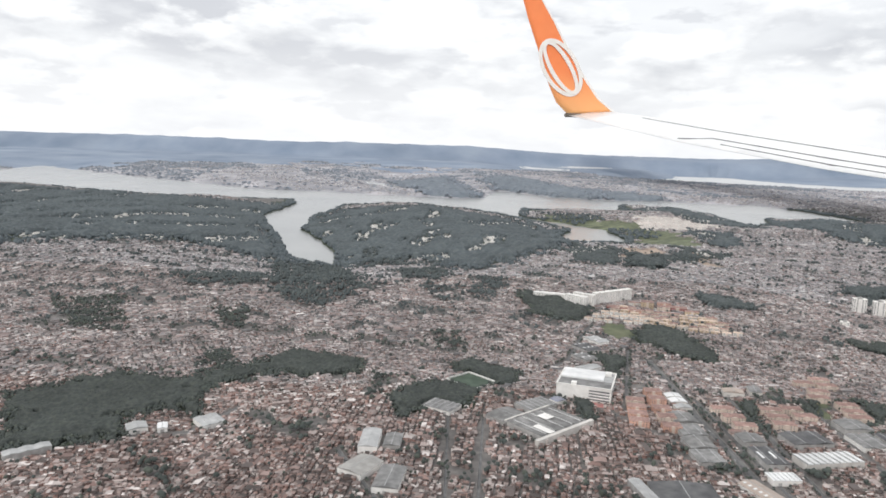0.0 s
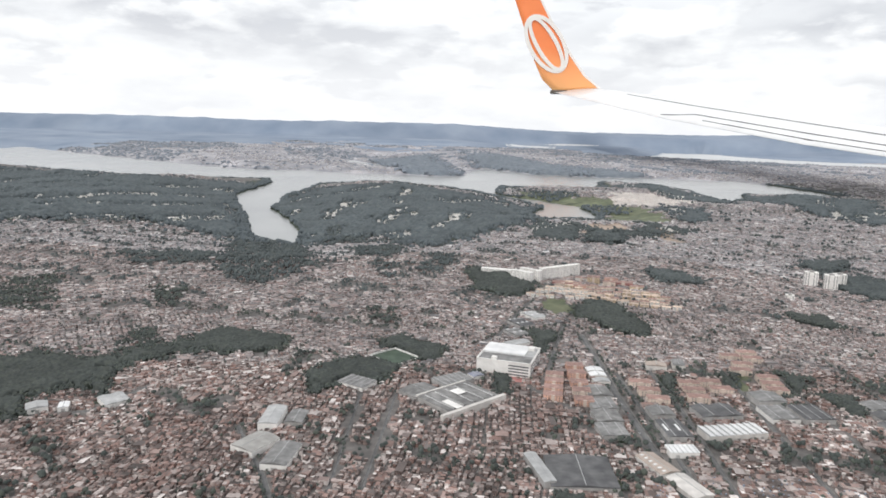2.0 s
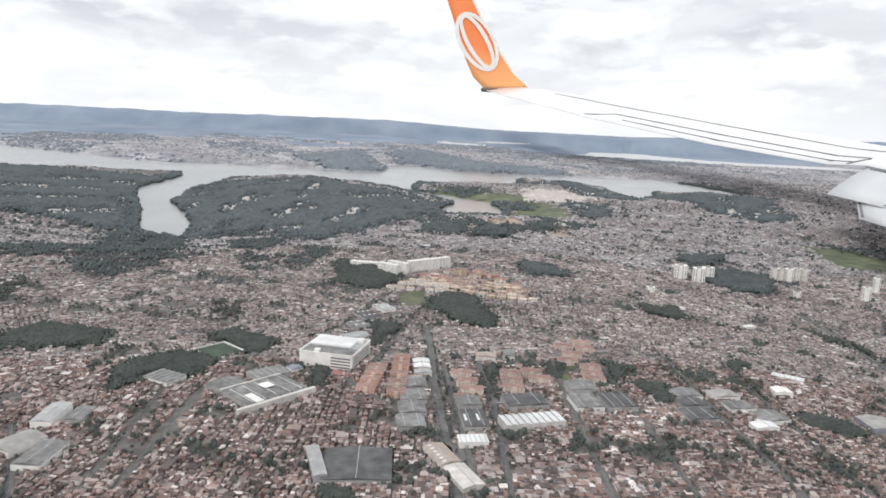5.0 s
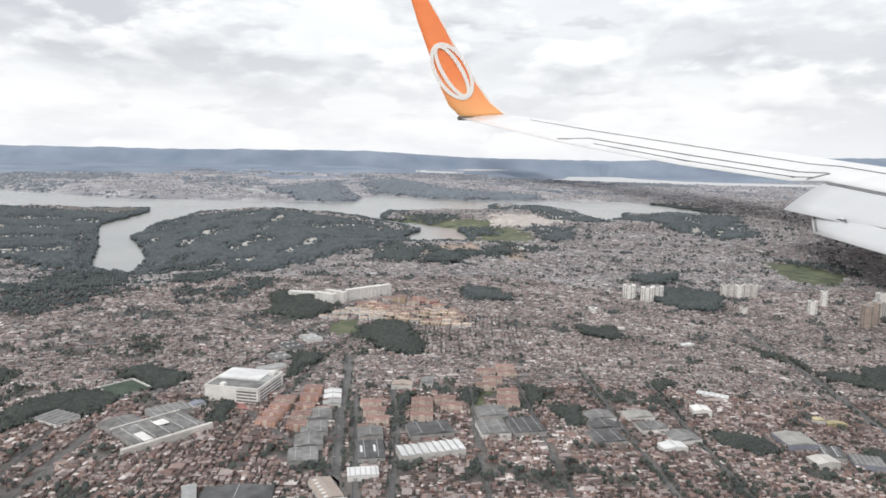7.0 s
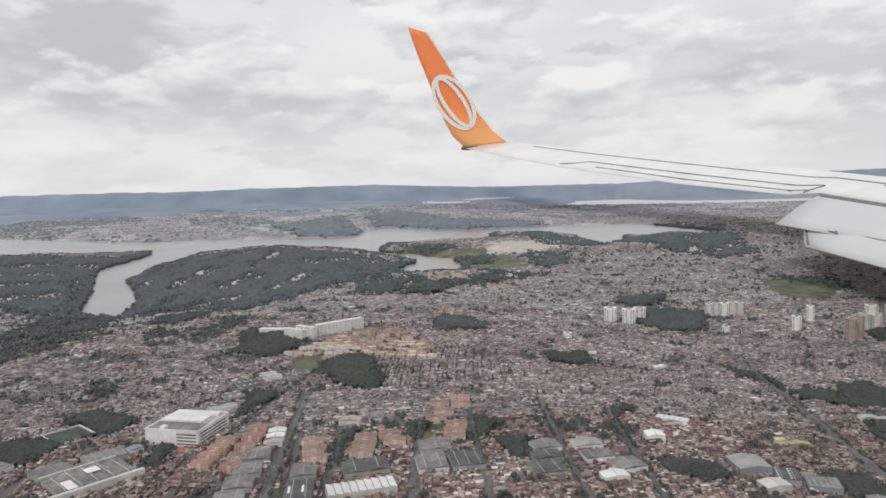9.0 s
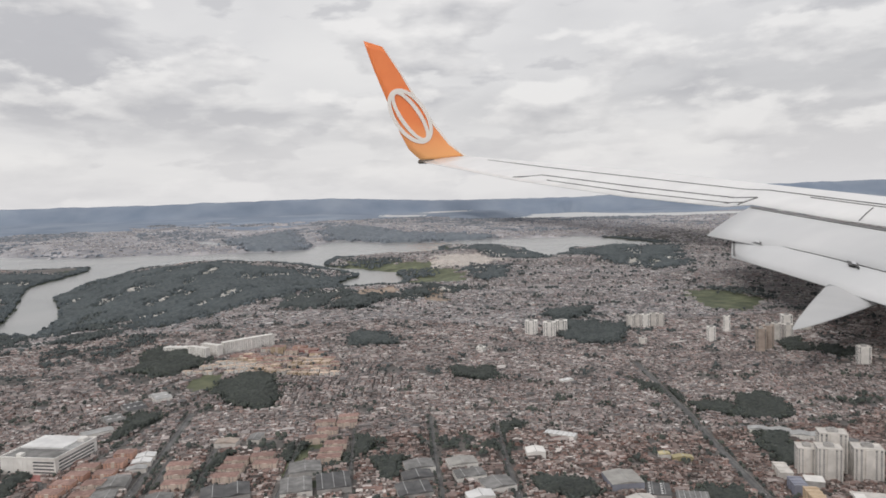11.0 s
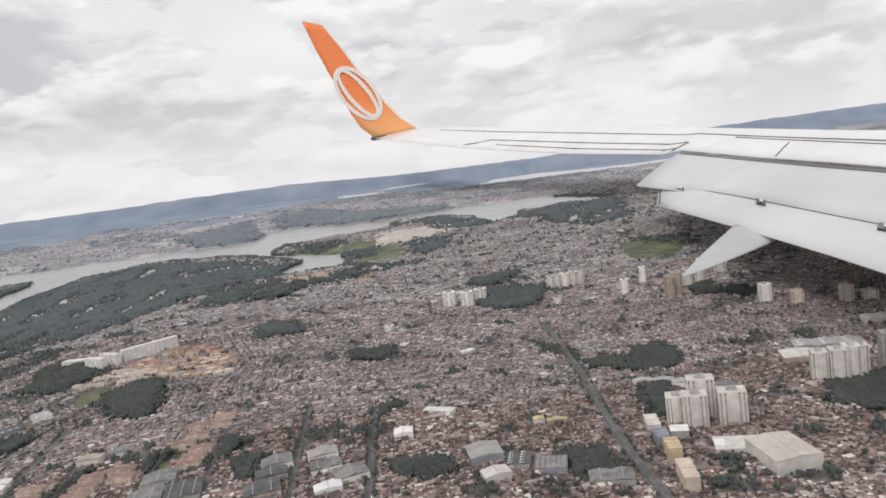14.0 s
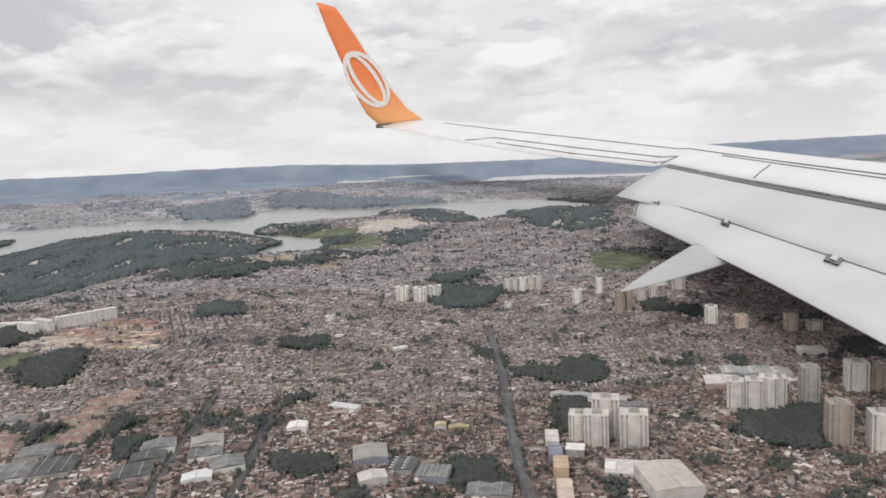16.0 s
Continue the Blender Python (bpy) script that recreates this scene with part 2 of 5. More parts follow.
M["yellow"] = material("yellow_paint", [(0.4, 0.34, 0.19), (0.46, 0.4, 0.25)], 0.3)
M["red"] = material("red_paving", [(0.33, 0.14, 0.13), (0.4, 0.2, 0.18)], 0.3)
M["glass"] = material("dark_window_glass", [(0.13, 0.135, 0.14), (0.18, 0.18, 0.185)], 0.6, rough=0.25)
M["concrete"] = material("grey_concrete", [(0.33, 0.32, 0.31), (0.42, 0.41, 0.4)], 0.4, mottle=0.15)
M["wing"] = material("white_aircraft_paint", [(0.8, 0.8, 0.8), (0.85, 0.85, 0.845)], 0.01, rough=0.35, mottle=0.03, second=0.004)
M["flap"] = material("pale_grey_aircraft_paint", [(0.6, 0.61, 0.62), (0.66, 0.665, 0.67)], 0.01, rough=0.4, mottle=0.04, second=0.004)
M["fairing"] = material("grey_aircraft_paint", [(0.46, 0.465, 0.47), (0.52, 0.52, 0.52)], 0.02, rough=0.45, mottle=0.06, second=0.006)
M["ring"] = material("cream_white_paint", [(0.86, 0.82, 0.76), (0.88, 0.84, 0.79)], 0.01, rough=0.4, mottle=0.02, second=0.004)
M["seam"] = material("dark_seam", [(0.17, 0.17, 0.172), (0.21, 0.21, 0.21)], 0.01, second=0.004)


def winglet_paint():
    """Orange paint that fades to amber towards the root of the winglet."""
    mt = material("orange_aircraft_paint", [(0.95, 0.25, 0.075), (0.96, 0.275, 0.09)], 0.01, rough=0.35, mottle=0.03, second=0.004)
    N, L = mt.node_tree.nodes, mt.node_tree.links
    b = N["Principled BSDF"]
    plain = b.inputs["Base Color"].links[0].from_socket
    geo, sep, rng, mix = N.new("ShaderNodeNewGeometry"), N.new("ShaderNodeSeparateXYZ"), N.new("ShaderNodeMapRange"), N.new("ShaderNodeMixRGB")
    L.new(geo.outputs["Position"], sep.inputs[0])
    rng.inputs[1].default_value, rng.inputs[2].default_value, rng.inputs[3].default_value, rng.inputs[4].default_value = 370, 620, 1.0, 0.0
    L.new(sep.outputs[2], rng.inputs[0])
    L.new(rng.outputs[0], mix.inputs[0])
    L.new(plain, mix.inputs[1])
    mix.inputs[2].default_value = (0.98, 0.5, 0.2, 1)
    L.new(mix.outputs[0], b.inputs["Base Color"])
    return mt


M["winglet"] = winglet_paint()


def water_material():
    mt = material("grey_lake_water", [(0.27, 0.28, 0.275), (0.32, 0.325, 0.315)], 0.004, rough=0.22, mottle=0.06, second=0.0015)
    N, L = mt.node_tree.nodes, mt.node_tree.links
    geo = N.new("ShaderNodeNewGeometry")
    t = N.new("ShaderNodeTexNoise")
    t.inputs["Scale"].default_value, t.inputs["Detail"].default_value = 0.5, 3
    L.new(geo.outputs["Position"], t.inputs["Vector"])
    bp = N.new("ShaderNodeBump")
    bp.inputs["Strength"].default_value, bp.inputs["Distance"].default_value = 0.25, 0.4
    L.new(t.outputs[0], bp.inputs["Height"])
    L.new(bp.outputs[0], N["Principled BSDF"].inputs["Normal"])
    return mt


M["water"] = water_material()
# the sky's bright reflection is painted into this base colour
M["water_far"] = material("far_water_painted_sky", [(0.55, 0.56, 0.56), (0.62, 0.625, 0.62)], 0.004, rough=0.5, mottle=0.03, second=0.0015)


# ---- plan of the land ----
def sm(a):
    a = np.clip(a, 0, 1)
    return a * a * (3 - 2 * a)


def waves(x, y, size, seed):
    """Smooth wandering values of about -1 to 1."""
    rs = np.random.RandomState(seed)
    out = 0.0
    for k in range(6):
        a, f, ph = rs.uniform(0, 6.28), rs.uniform(0.6, 1.7) * 6.28 / size, rs.uniform(0, 6.28)
        out = out + np.sin((np.cos(a) * x + np.sin(a) * y) * f + ph)
    return out / 3.2


def inside(poly, x, y):
    r = np.zeros(np.shape(x), bool)
    for (x0, y0), (x1, y1) in zip(poly, poly[1:] + poly[:1]):
        if y0 == y1:
            continue
        r ^= ((y0 > y) != (y1 > y)) & (x < (x1 - x0) * (y - y0) / (y1 - y0) + x0)
    return r


def edge_distance(poly, x, y, closed=True):
    best = np.full(np.shape(x), 1e9)
    for (x0, y0), (x1, y1) in zip(poly, poly[1:] + (poly[:1] if closed else [])):
        dx, dy = x1 - x0, y1 - y0
        t = np.clip(((x - x0) * dx + (y - y0) * dy) / (dx * dx + dy * dy + 1e-9), 0, 1)
        best = np.minimum(best, np.hypot(x - x0 - t * dx, y - y0 - t * dy))
    return best


NORTH_SHORE = [(-2600, 2500), (-1794, 2807), (-1905, 3300), (-1375, 2793), (-979, 2481), (-802, 2320), (-607, 2168), (-388, 2130), (-241, 2076), (-69, 2033), (114, 2010), (150, 2200), (176, 2380), (231, 2381), (330, 2210), (481, 2100), (660, 2130), (802, 2120), (960, 2083), (1010, 1900), (1028, 1580)]
EAST_SHORE = [(890, 1600), (770, 1633), (716, 1490), (641, 1420), (668, 1676), (617, 1860), (498, 1924), (442, 1670), (308, 1690), (200, 1690), (175, 1500), (235, 1420), (318, 1290), (322, 1180), (303, 1100), (256, 1118), (214, 1100), (206, 1165), (240, 1275), (226, 1345), (160, 1470), (100, 1590), (-29, 1718), (-130, 1740), (-225, 1649)]
WEST_SHORE = [(-255, 1406), (-244, 1184), (-177, 1022), (-140, 896), (-127, 814), (-186, 865), (-256, 1069), (-349, 1343), (-359, 1553), (-365, 1747), (-547, 1746), (-683, 1727), (-852, 1816), (-1110, 1986), (-1299, 2027), (-2600, 2100)]
LAKE = NORTH_SHORE + EAST_SHORE + WEST_SHORE
LAKE_EAST = [(1140, 4540), (1209, 4324), (1311, 3782), (1474, 3799), (1587, 3555), (1827, 3449), (1907, 3336), (2300, 3250), (2600, 3300), (2560, 3520), (2138, 3720), (2014, 3813), (1873, 4216), (1890, 4560)]
LAKE_FAR = [(514, 4357), (643, 4346), (742, 4193), (668, 3790), (575, 3852), (479, 3981)]
LAKE_BACK = [(855, 4640), (1000, 4640), (1090, 4560), (1010, 4335), (839, 4252), (757, 4302)]
LAKE_SMALL = [(-330, 2760), (-270, 2600), (-170, 2440), (-150, 2460), (-235, 2660), (-290, 2800)]


def bank(lakes, x, y):
    """Signed distance to the edge of these lakes: minus in the water."""
    k = np.clip((y - 600) / 1400, 0.15, 1)
    wx = x + 14 * k * waves(x, y, 130, 3) + 7 * k * waves(x, y, 48, 5)
    wy = y + 26 * k * waves(x, y, 160, 4) + 10 * k * waves(x, y, 55, 6)
    d = np.full(np.shape(x), 1e9)
    for lake in lakes:
        e = edge_distance(lake, wx, wy)
        d = np.minimum(d, np.where(inside(lake, wx, wy), -e, e))
    return d


def shore(x, y):
    """Distance to the nearest water; the far lakes get a wide open shore so that the camera sees them."""
    return np.minimum(bank((LAKE, LAKE_SMALL), x, y), bank((LAKE_EAST, LAKE_FAR, LAKE_BACK), x, y) - 90)


FAR_LEVEL, BACK_LEVEL = 38.0, 42.0


def land(x, y):
    """Height of the ground: the lakes lie at 0, two far ones raised to fit the camera's view, the city on low hills,
    the far hills as high as the eye.
    """
    x, y = np.asarray(x, float), np.asarray(y, float)
    east = sm((x - 230) / 170)
    top = 28.5 - 14.5 * east + 3 * sm((y - 380) / 150) * (1 - east) - 8 * sm((y - 750) / 400) * (1 - east) + 4 * waves(x, y, 230, 1) * sm((y - 680) / 200)
    top = top + 3 * sm((y - 2100) / 900) * waves(x, y, 900, 2)
    q = np.maximum(y, 0.985 * y + 0.17 * x - 25)
    top = top + 34 * np.clip((q - 3200) / 1500, 0, 1) + (98 + 3 * waves(x, y, 1700, 7) + 1.6 * waves(x, y, 420, 8)) * sm((q - 4640) / 240)
    for lakes, level, rise in (((LAKE,), 0, 0.12), ((LAKE_SMALL,), 0, 0.03), ((LAKE_EAST,), 0, 0.008), ((LAKE_FAR,), FAR_LEVEL, 0.01), ((LAKE_BACK,), BACK_LEVEL, 0.01)):
        d = bank(lakes, x, y)
        if level:
            top = np.maximum(top, level + 0.4 - 0.02 * np.maximum(d, 0) - 0.2 * np.maximum(d - 250, 0))
        top = np.where(d > 0, np.minimum(top, level + 0.8 + rise * d + 0.06 * np.maximum(d - 220, 0) + 98 * sm((q - 4640) / 240)), np.minimum(top, level + np.maximum(-4, 0.2 * d)))
    return top


def far_woods(x, y):
    """The unbroken forest beyond the far town, which reaches the lake in the west."""
    return y > 3620 + 260 * waves(x, y, 900, 31) + 130 * waves(x, y, 260, 32) - 800 * sm((-x - 1150) / 900)


ZONES = []


def zone(kind, outline):
    ZONES.append((kind, outline))


# woods, lawns and bare ground, in plan
zone('forest', [(-1036, 1618), (-605, 1442), (-467, 1490), (-340, 1613), (-317, 1240), (-303, 1129), (-215, 897), (-170, 793), (-213, 831), (-273, 870), (-353, 889), (-392, 818), (-473, 732)])
zone('forest', [(-238, 1178), (-196, 1480), (-47, 1398), (76, 1323), (203, 1225), (161, 877), (75, 738), (30, 684), (-12, 811), (-62, 845), (-111, 795)])
zone('grove', [(-183, 764), (-148, 817), (-94, 715), (-61, 534), (-87, 480), (-130, 524)])
zone('grove', [(-46, 720), (7, 695), (2, 594), (-29, 607)])
zone('forest', [(169, 879), (218, 855), (188, 709), (145, 719)])
zone('forest', [(209, 757), (279, 802), (237, 705), (193, 697)])
zone('forest', [(324, 924), (403, 966), (346, 835), (280, 779)])
zone('forest', [(483, 1716), (584, 1682), (635, 1528), (603, 1267), (543, 1266), (524, 1478)])
zone('forest', [(691, 1379), (773, 1388), (809, 1351), (763, 1203), (679, 1148), (661, 1241)])
zone('forest', [(429, 1196), (492, 1189), (464, 1047), (415, 1002)])
zone('lawn', [(211, 1545), (307, 1447), (405, 1340), (385, 1270), (263, 1330)])
zone('grove', [(225, 1550), (300, 1460), (335, 1400), (268, 1370)])
zone('forest', [(-110, 289), (-118, 319), (-115, 341), (-100, 358), (-91, 345), (-104, 326), (-108, 308), (-99, 276)])
zone('grove', [(-116, 348), (-127, 377), (-119, 380), (-104, 347)])
zone('forest', [(71, 553), (118, 510), (109, 477), (89, 465), (64, 487)])
zone('forest', [(129, 440), (142, 458), (162, 452), (172, 404), (161, 388), (147, 392), (134, 412)])
zone('forest', [(-199, 301), (-178, 335), (-140, 341), (-104, 327), (-107, 297), (-133, 277), (-127, 260), (-154, 251), (-165, 248)])
zone('forest', [(-109, 353), (-80, 387), (-42, 371), (-40, 352), (-73, 342)])
zone('grove', [(-270, 483), (-231, 492), (-197, 417), (-232, 414)])
zone('grove', [(-156, 476), (-133, 479), (-119, 429), (-140, 427)])
zone('forest', [(-22, 318), (0, 345), (25, 332), (16, 314), (-12, 293), (-20, 295)])
zone('forest', [(6, 364), (25, 373), (46, 360), (44, 342), (29, 339)])
zone('grove', [(-138, 381), (-124, 382), (-114, 350), (-127, 349)])
zone('grove', [(-223, 596), (-170, 641), (-146, 552), (-203, 543)])
zone('grove', [(33, 615), (57, 598), (46, 528), (29, 536)])
zone('grove', [(-13, 587), (7, 566), (2, 513), (-11, 524)])
zone('grove', [(-3, 438), (13, 433), (11, 407), (-3, 405)])
zone('forest', [(218, 563), (236, 560), (225, 516), (208, 515)])
zone('forest', [(423, 616), (463, 617), (449, 568), (427, 538), (394, 547)])
zone('forest', [(408, 651), (445, 632), (430, 552), (403, 547), (393, 574)])
zone('forest', [(431, 384), (453, 380), (446, 351), (434, 340), (417, 348)])
zone('forest', [(403, 378), (424, 366), (418, 352), (398, 361)])
zone('forest', [(407, 328), (425, 325), (409, 286), (392, 278), (395, 300)])
zone('forest', [(475, 280), (489, 285), (517, 273), (491, 240), (477, 239), (461, 259)])
zone('forest', [(272, 272), (299, 272), (300, 257), (288, 253), (274, 257)])
zone('forest', [(339, 266), (362, 265), (356, 238), (343, 235), (336, 249)])
zone('forest', [(274, 447), (304, 450), (304, 420), (275, 425)])
zone('forest', [(212, 556), (236, 560), (243, 513), (220, 511)])
zone('forest', [(603, 364), (626, 357), (592, 321), (583, 342)])
zone('forest', [(543, 504), (572, 509), (554, 469), (529, 472)])
zone('forest', [(419, 708), (462, 700), (453, 654), (414, 655)])
zone('grove', [(-119, 1033), (-59, 910), (-37, 765), (-84, 788)])
zone('forest', [(89, 393), (109, 392), (100, 357), (95, 353)])
zone('forest', [(67, 321), (77, 319), (73, 300), (64, 302)])
zone('forest', [(79, 214), (89, 214), (90, 203), (80, 203)])
zone('forest', [(98, 222), (104, 222), (103, 212), (98, 213)])
zone('forest', [(111, 257), (117, 256), (116, 246), (111, 247)])
zone('forest', [(148, 322), (156, 322), (149, 288), (144, 288)])
zone('forest', [(181, 330), (188, 330), (181, 310), (176, 310)])
zone('forest', [(209, 331), (217, 324), (206, 296), (199, 297)])
zone('forest', [(194, 288), (205, 288), (201, 279), (192, 279)])
zone('forest', [(213, 303), (222, 300), (227, 279), (219, 281)])
zone('forest', [(259, 313), (269, 312), (269, 301), (261, 303)])
zone('forest', [(269, 303), (272, 302), (273, 286), (270, 287)])
zone('forest', [(279, 335), (293, 338), (294, 327), (280, 326)])
zone('forest', [(391, 439), (405, 394), (400, 379), (387, 406)])
zone('forest', [(562, 480), (581, 465), (561, 441), (550, 455)])
zone('forest', [(497, 308), (530, 346), (521, 349), (496, 318)])
zone('forest', [(222, 299), (231, 299), (225, 276), (218, 277)])
zone('lawn', [(183, 325), (190, 324), (185, 296), (180, 296)])
zone('lawn', [(103, 454), (132, 468), (134, 440), (117, 424)])
zone('lawn', [(606, 770), (651, 805), (679, 780), (657, 688), (623, 640), (592, 648), (584, 700)])
zone('grove', [(640, 800), (690, 800), (690, 720), (664, 690), (655, 740)])
zone('lawn', [(215, 1470), (301, 1410), (350, 1330), (330, 1270), (240, 1370)])
zone('lawn', [(335, 1330), (420, 1196), (404, 1040), (352, 990), (318, 1060)])
zone('grove', [(330, 1260), (372, 1230), (362, 1130), (336, 1150)])
zone('pale', [(403, 1437), (518, 1496), (519, 1267), (455, 1192), (378, 1266)])
zone('bare', [(211, 816), (287, 882), (266, 795), (205, 741)])
zone('bare', [(297, 864), (344, 905), (324, 787), (299, 761)])
zone('forest', [(700, 1430), (740, 1540), (850, 1480), (890, 1340), (830, 1200), (770, 1060), (708, 1010), (690, 1112), (671, 1268)])
zone('far_forest', [(-199, 2638), (18, 2949), (111, 1963), (-35, 2005)])
zone('far_forest', [(150, 2696), (338, 2994), (474, 2149), (351, 1950), (215, 2210)])
zone('far_forest', [(507, 2299), (714, 2180), (612, 1963), (502, 2045)])
zone('far_forest', [(57, 2092), (164, 2169), (188, 1872), (103, 1798)])
zone('far_forest', [(317, 2216), (513, 2406), (511, 2039), (345, 1952)])


def wobble(x, y):
    k = np.clip(y / 650, 0.35, 2.2)
    return (x + 6 * k * waves(x, y, 55, 11) + 4 * k * waves(x, y, 20, 12) + 2 * k * waves(x, y, 9, 15),
            y + 8 * k * waves(x, y, 65, 13) + 6 * k * waves(x, y, 24, 14) + 3 * k * waves(x, y, 10, 16))


def in_zones(kinds, x, y):
    wx, wy = wobble(x, y)
    r = np.zeros(np.shape(x), bool)
    for k, o in ZONES:
        if k in kinds:
            r |= inside(o, wx, wy)
    return r


ROADS = []


def road_line(width, pts):
    ROADS.append((width, pts))


road_line(3.6, [(124.5, 389.2), (123.5, 335.2), (121.6, 300.8), (121.6, 244.6), (121.6, 187.4)])
road_line(2.2, [(128.4, 325.1), (128.4, 246.3), (127.5, 187.2)])
road_line(2.2, [(146, 338.6), (146, 287.6), (139.2, 212.4), (137.2, 186.9)])
road_line(2.5, [(278, 337.1), (270.8, 286.3), (264.8, 238), (259.9, 180.8)])
road_line(2.0, [(247.4, 352.7), (240.8, 284.7), (235.2, 190.2)])
road_line(4.2, [(414.9, 479.5), (393, 364.4), (379, 307.8), (368.2, 257.5), (358.5, 194.3)])
road_line(2.2, [(60.4, 365.4), (76.2, 385.1), (98.8, 448.2), (123.8, 491.8)])
road_line(2.0, [(92, 314), (99.9, 345.6), (117.6, 408.4)])
road_line(1.4, [(67.3, 329.8), (101.9, 275.5), (122.6, 238.6), (133.3, 187)])
road_line(1.3, [(4.1, 212.3), (6.1, 294.3)])
road_line(1.3, [(15, 212.3), (21.9, 295.3)])
road_line(1.7, [(-186.4, 222.2), (-159.7, 239), (-137, 258.7), (-101.5, 270.6), (-88.6, 300.2)])
road_line(2.0, [(-38.3, 258.7), (-18.6, 219.3), (-6.7, 187.7)])
road_line(1.7, [(183.8, 329.7), (175.6, 252.9), (169.9, 185.2)])
road_line(1.7, [(210.3, 364.6), (205.6, 288.5), (198.1, 183.4)])
road_line(1.4, [(119.6, 389.4), (183.8, 389.6), (254.1, 360.5), (299.9, 361.5)])
road_line(2.0, [(368.2, 346.3), (408.7, 335.4), (477.6, 335.4), (571.5, 312.5)])


def near_road(x, y, extra):
    r = np.zeros(np.shape(x), bool)
    for w, p in ROADS:
        r |= edge_distance(p, x, y, False) < w / 2 + extra
    return r


# ---- mesh helpers ----
def mesh_from(name, verts, faces_by_size, mats, smooth=False):
    """verts (n, 3); faces_by_size: list of (index array (f, k), material index array or number)."""
    me = bpy.data.meshes.new(name)
    verts = np.asarray(verts, np.float32).reshape(-1, 3)
    loops, totals, mi = [], [], []
    for f, m in faces_by_size:
        f = np.asarray(f, np.int32)
        if len(f) == 0:
            continue
        loops.append(f.ravel())
        totals.append(np.full(len(f), f.shape[1], np.int32))
        mi.append(np.broadcast_to(np.asarray(m, np.int32), (len(f),)))
    loops, totals, mi = np.concatenate(loops), np.concatenate(totals), np.concatenate(mi)
    me.vertices.add(len(verts))
    me.vertices.foreach_set("co", verts.ravel())
    me.loops.add(len(loops))
    me.loops.foreach_set("vertex_index", loops)
    me.polygons.add(len(totals))
    me.polygons.foreach_set("loop_start", np.concatenate(([0], np.cumsum(totals)[:-1])).astype(np.int32))
    me.polygons.foreach_set("loop_total", totals)
    me.polygons.foreach_set("material_index", np.ascontiguousarray(mi))
    if smooth:
        me.polygons.foreach_set("use_smooth", np.ones(len(totals), bool))
    for k in mats:
        me.materials.append(M[k])
    me.update(calc_edges=True)
    return me


def part(name, bm, mat, parent, label=""):
    me = bpy.data.meshes.new(name)
    bm.to_mesh(me)
    bm.free()
    me.materials.append(M[mat])
    ob = new(name, me)
    ob.parent = parent
    return tagged(ob, label)


def box(bm, x0, x1, y0, y1, z0, z1, bevel=0.0):
    g = bmesh.ops.create_cube(bm, size=1.0, matrix=Matrix.Translation(((x0 + x1) / 2, (y0 + y1) / 2, (z0 + z1) / 2)) @ Matrix.Diagonal((x1 - x0, y1 - y0, z1 - z0, 1)))
    if bevel:
        es = list({e for v in g["verts"] for e in v.link_edges})
        bmesh.ops.bevel(bm, geom=es, offset=bevel, segments=1, affect="EDGES")
    return bm


def boxes(*lst, bevel=0.0):
    bm = bmesh.new()
    for b in lst:
        box(bm, *b, bevel=bevel)
    return bm


def prism(bm, profile, y0, y1):
    """Profile in x, z pushed along y."""
    a = [bm.verts.new((x, y0, z)) for x, z in profile]
    b = [bm.verts.new((x, y1, z)) for x, z in profile]
    n = len(profile)
    bm.faces.new(a)
    bm.faces.new(b[::-1])
    for i in range(n):
        bm.faces.new((a[i], b[i], b[(i + 1) % n], a[(i + 1) % n]))
    bmesh.ops.recalc_face_normals(bm, faces=bm.faces)
    return bm


FOOT = []


def thing(name, x, y, ang, w, d, label, category, group=""):
    """An empty at the base of a building, and its footprint kept free of houses."""
    e = new(name)
    e.empty_display_size = 1
    e.matrix_world = pose(x, y, float(land(x, y)) - 0.15, 0, 0, ang)
    FOOT.append((x, y, radians(ang), w / 2 + 0.8, d / 2 + 0.8))
    return tagged(e, label, category, group)


def in_foot(x, y):
    r = np.zeros(np.shape(x), bool)
    for cx, cy, a, hw, hd in FOOT:
        u, v = (x - cx) * np.cos(a) + (y - cy) * np.sin(a), -(x - cx) * np.sin(a) + (y - cy) * np.cos(a)
        r |= (np.abs(u) < hw) & (np.abs(v) < hd)
    return r


# ---- ground, water, far hills ----
def steps(marks):
    out = [marks[0][0]]
    for (a, s), (b, t) in zip(marks, marks[1:]):
        p = a
        while p < b - 1e-6:
            k = (p - a) / (b - a)
            p += s + (t - s) * k
            out.append(min(p, b))
    return np.array(out)


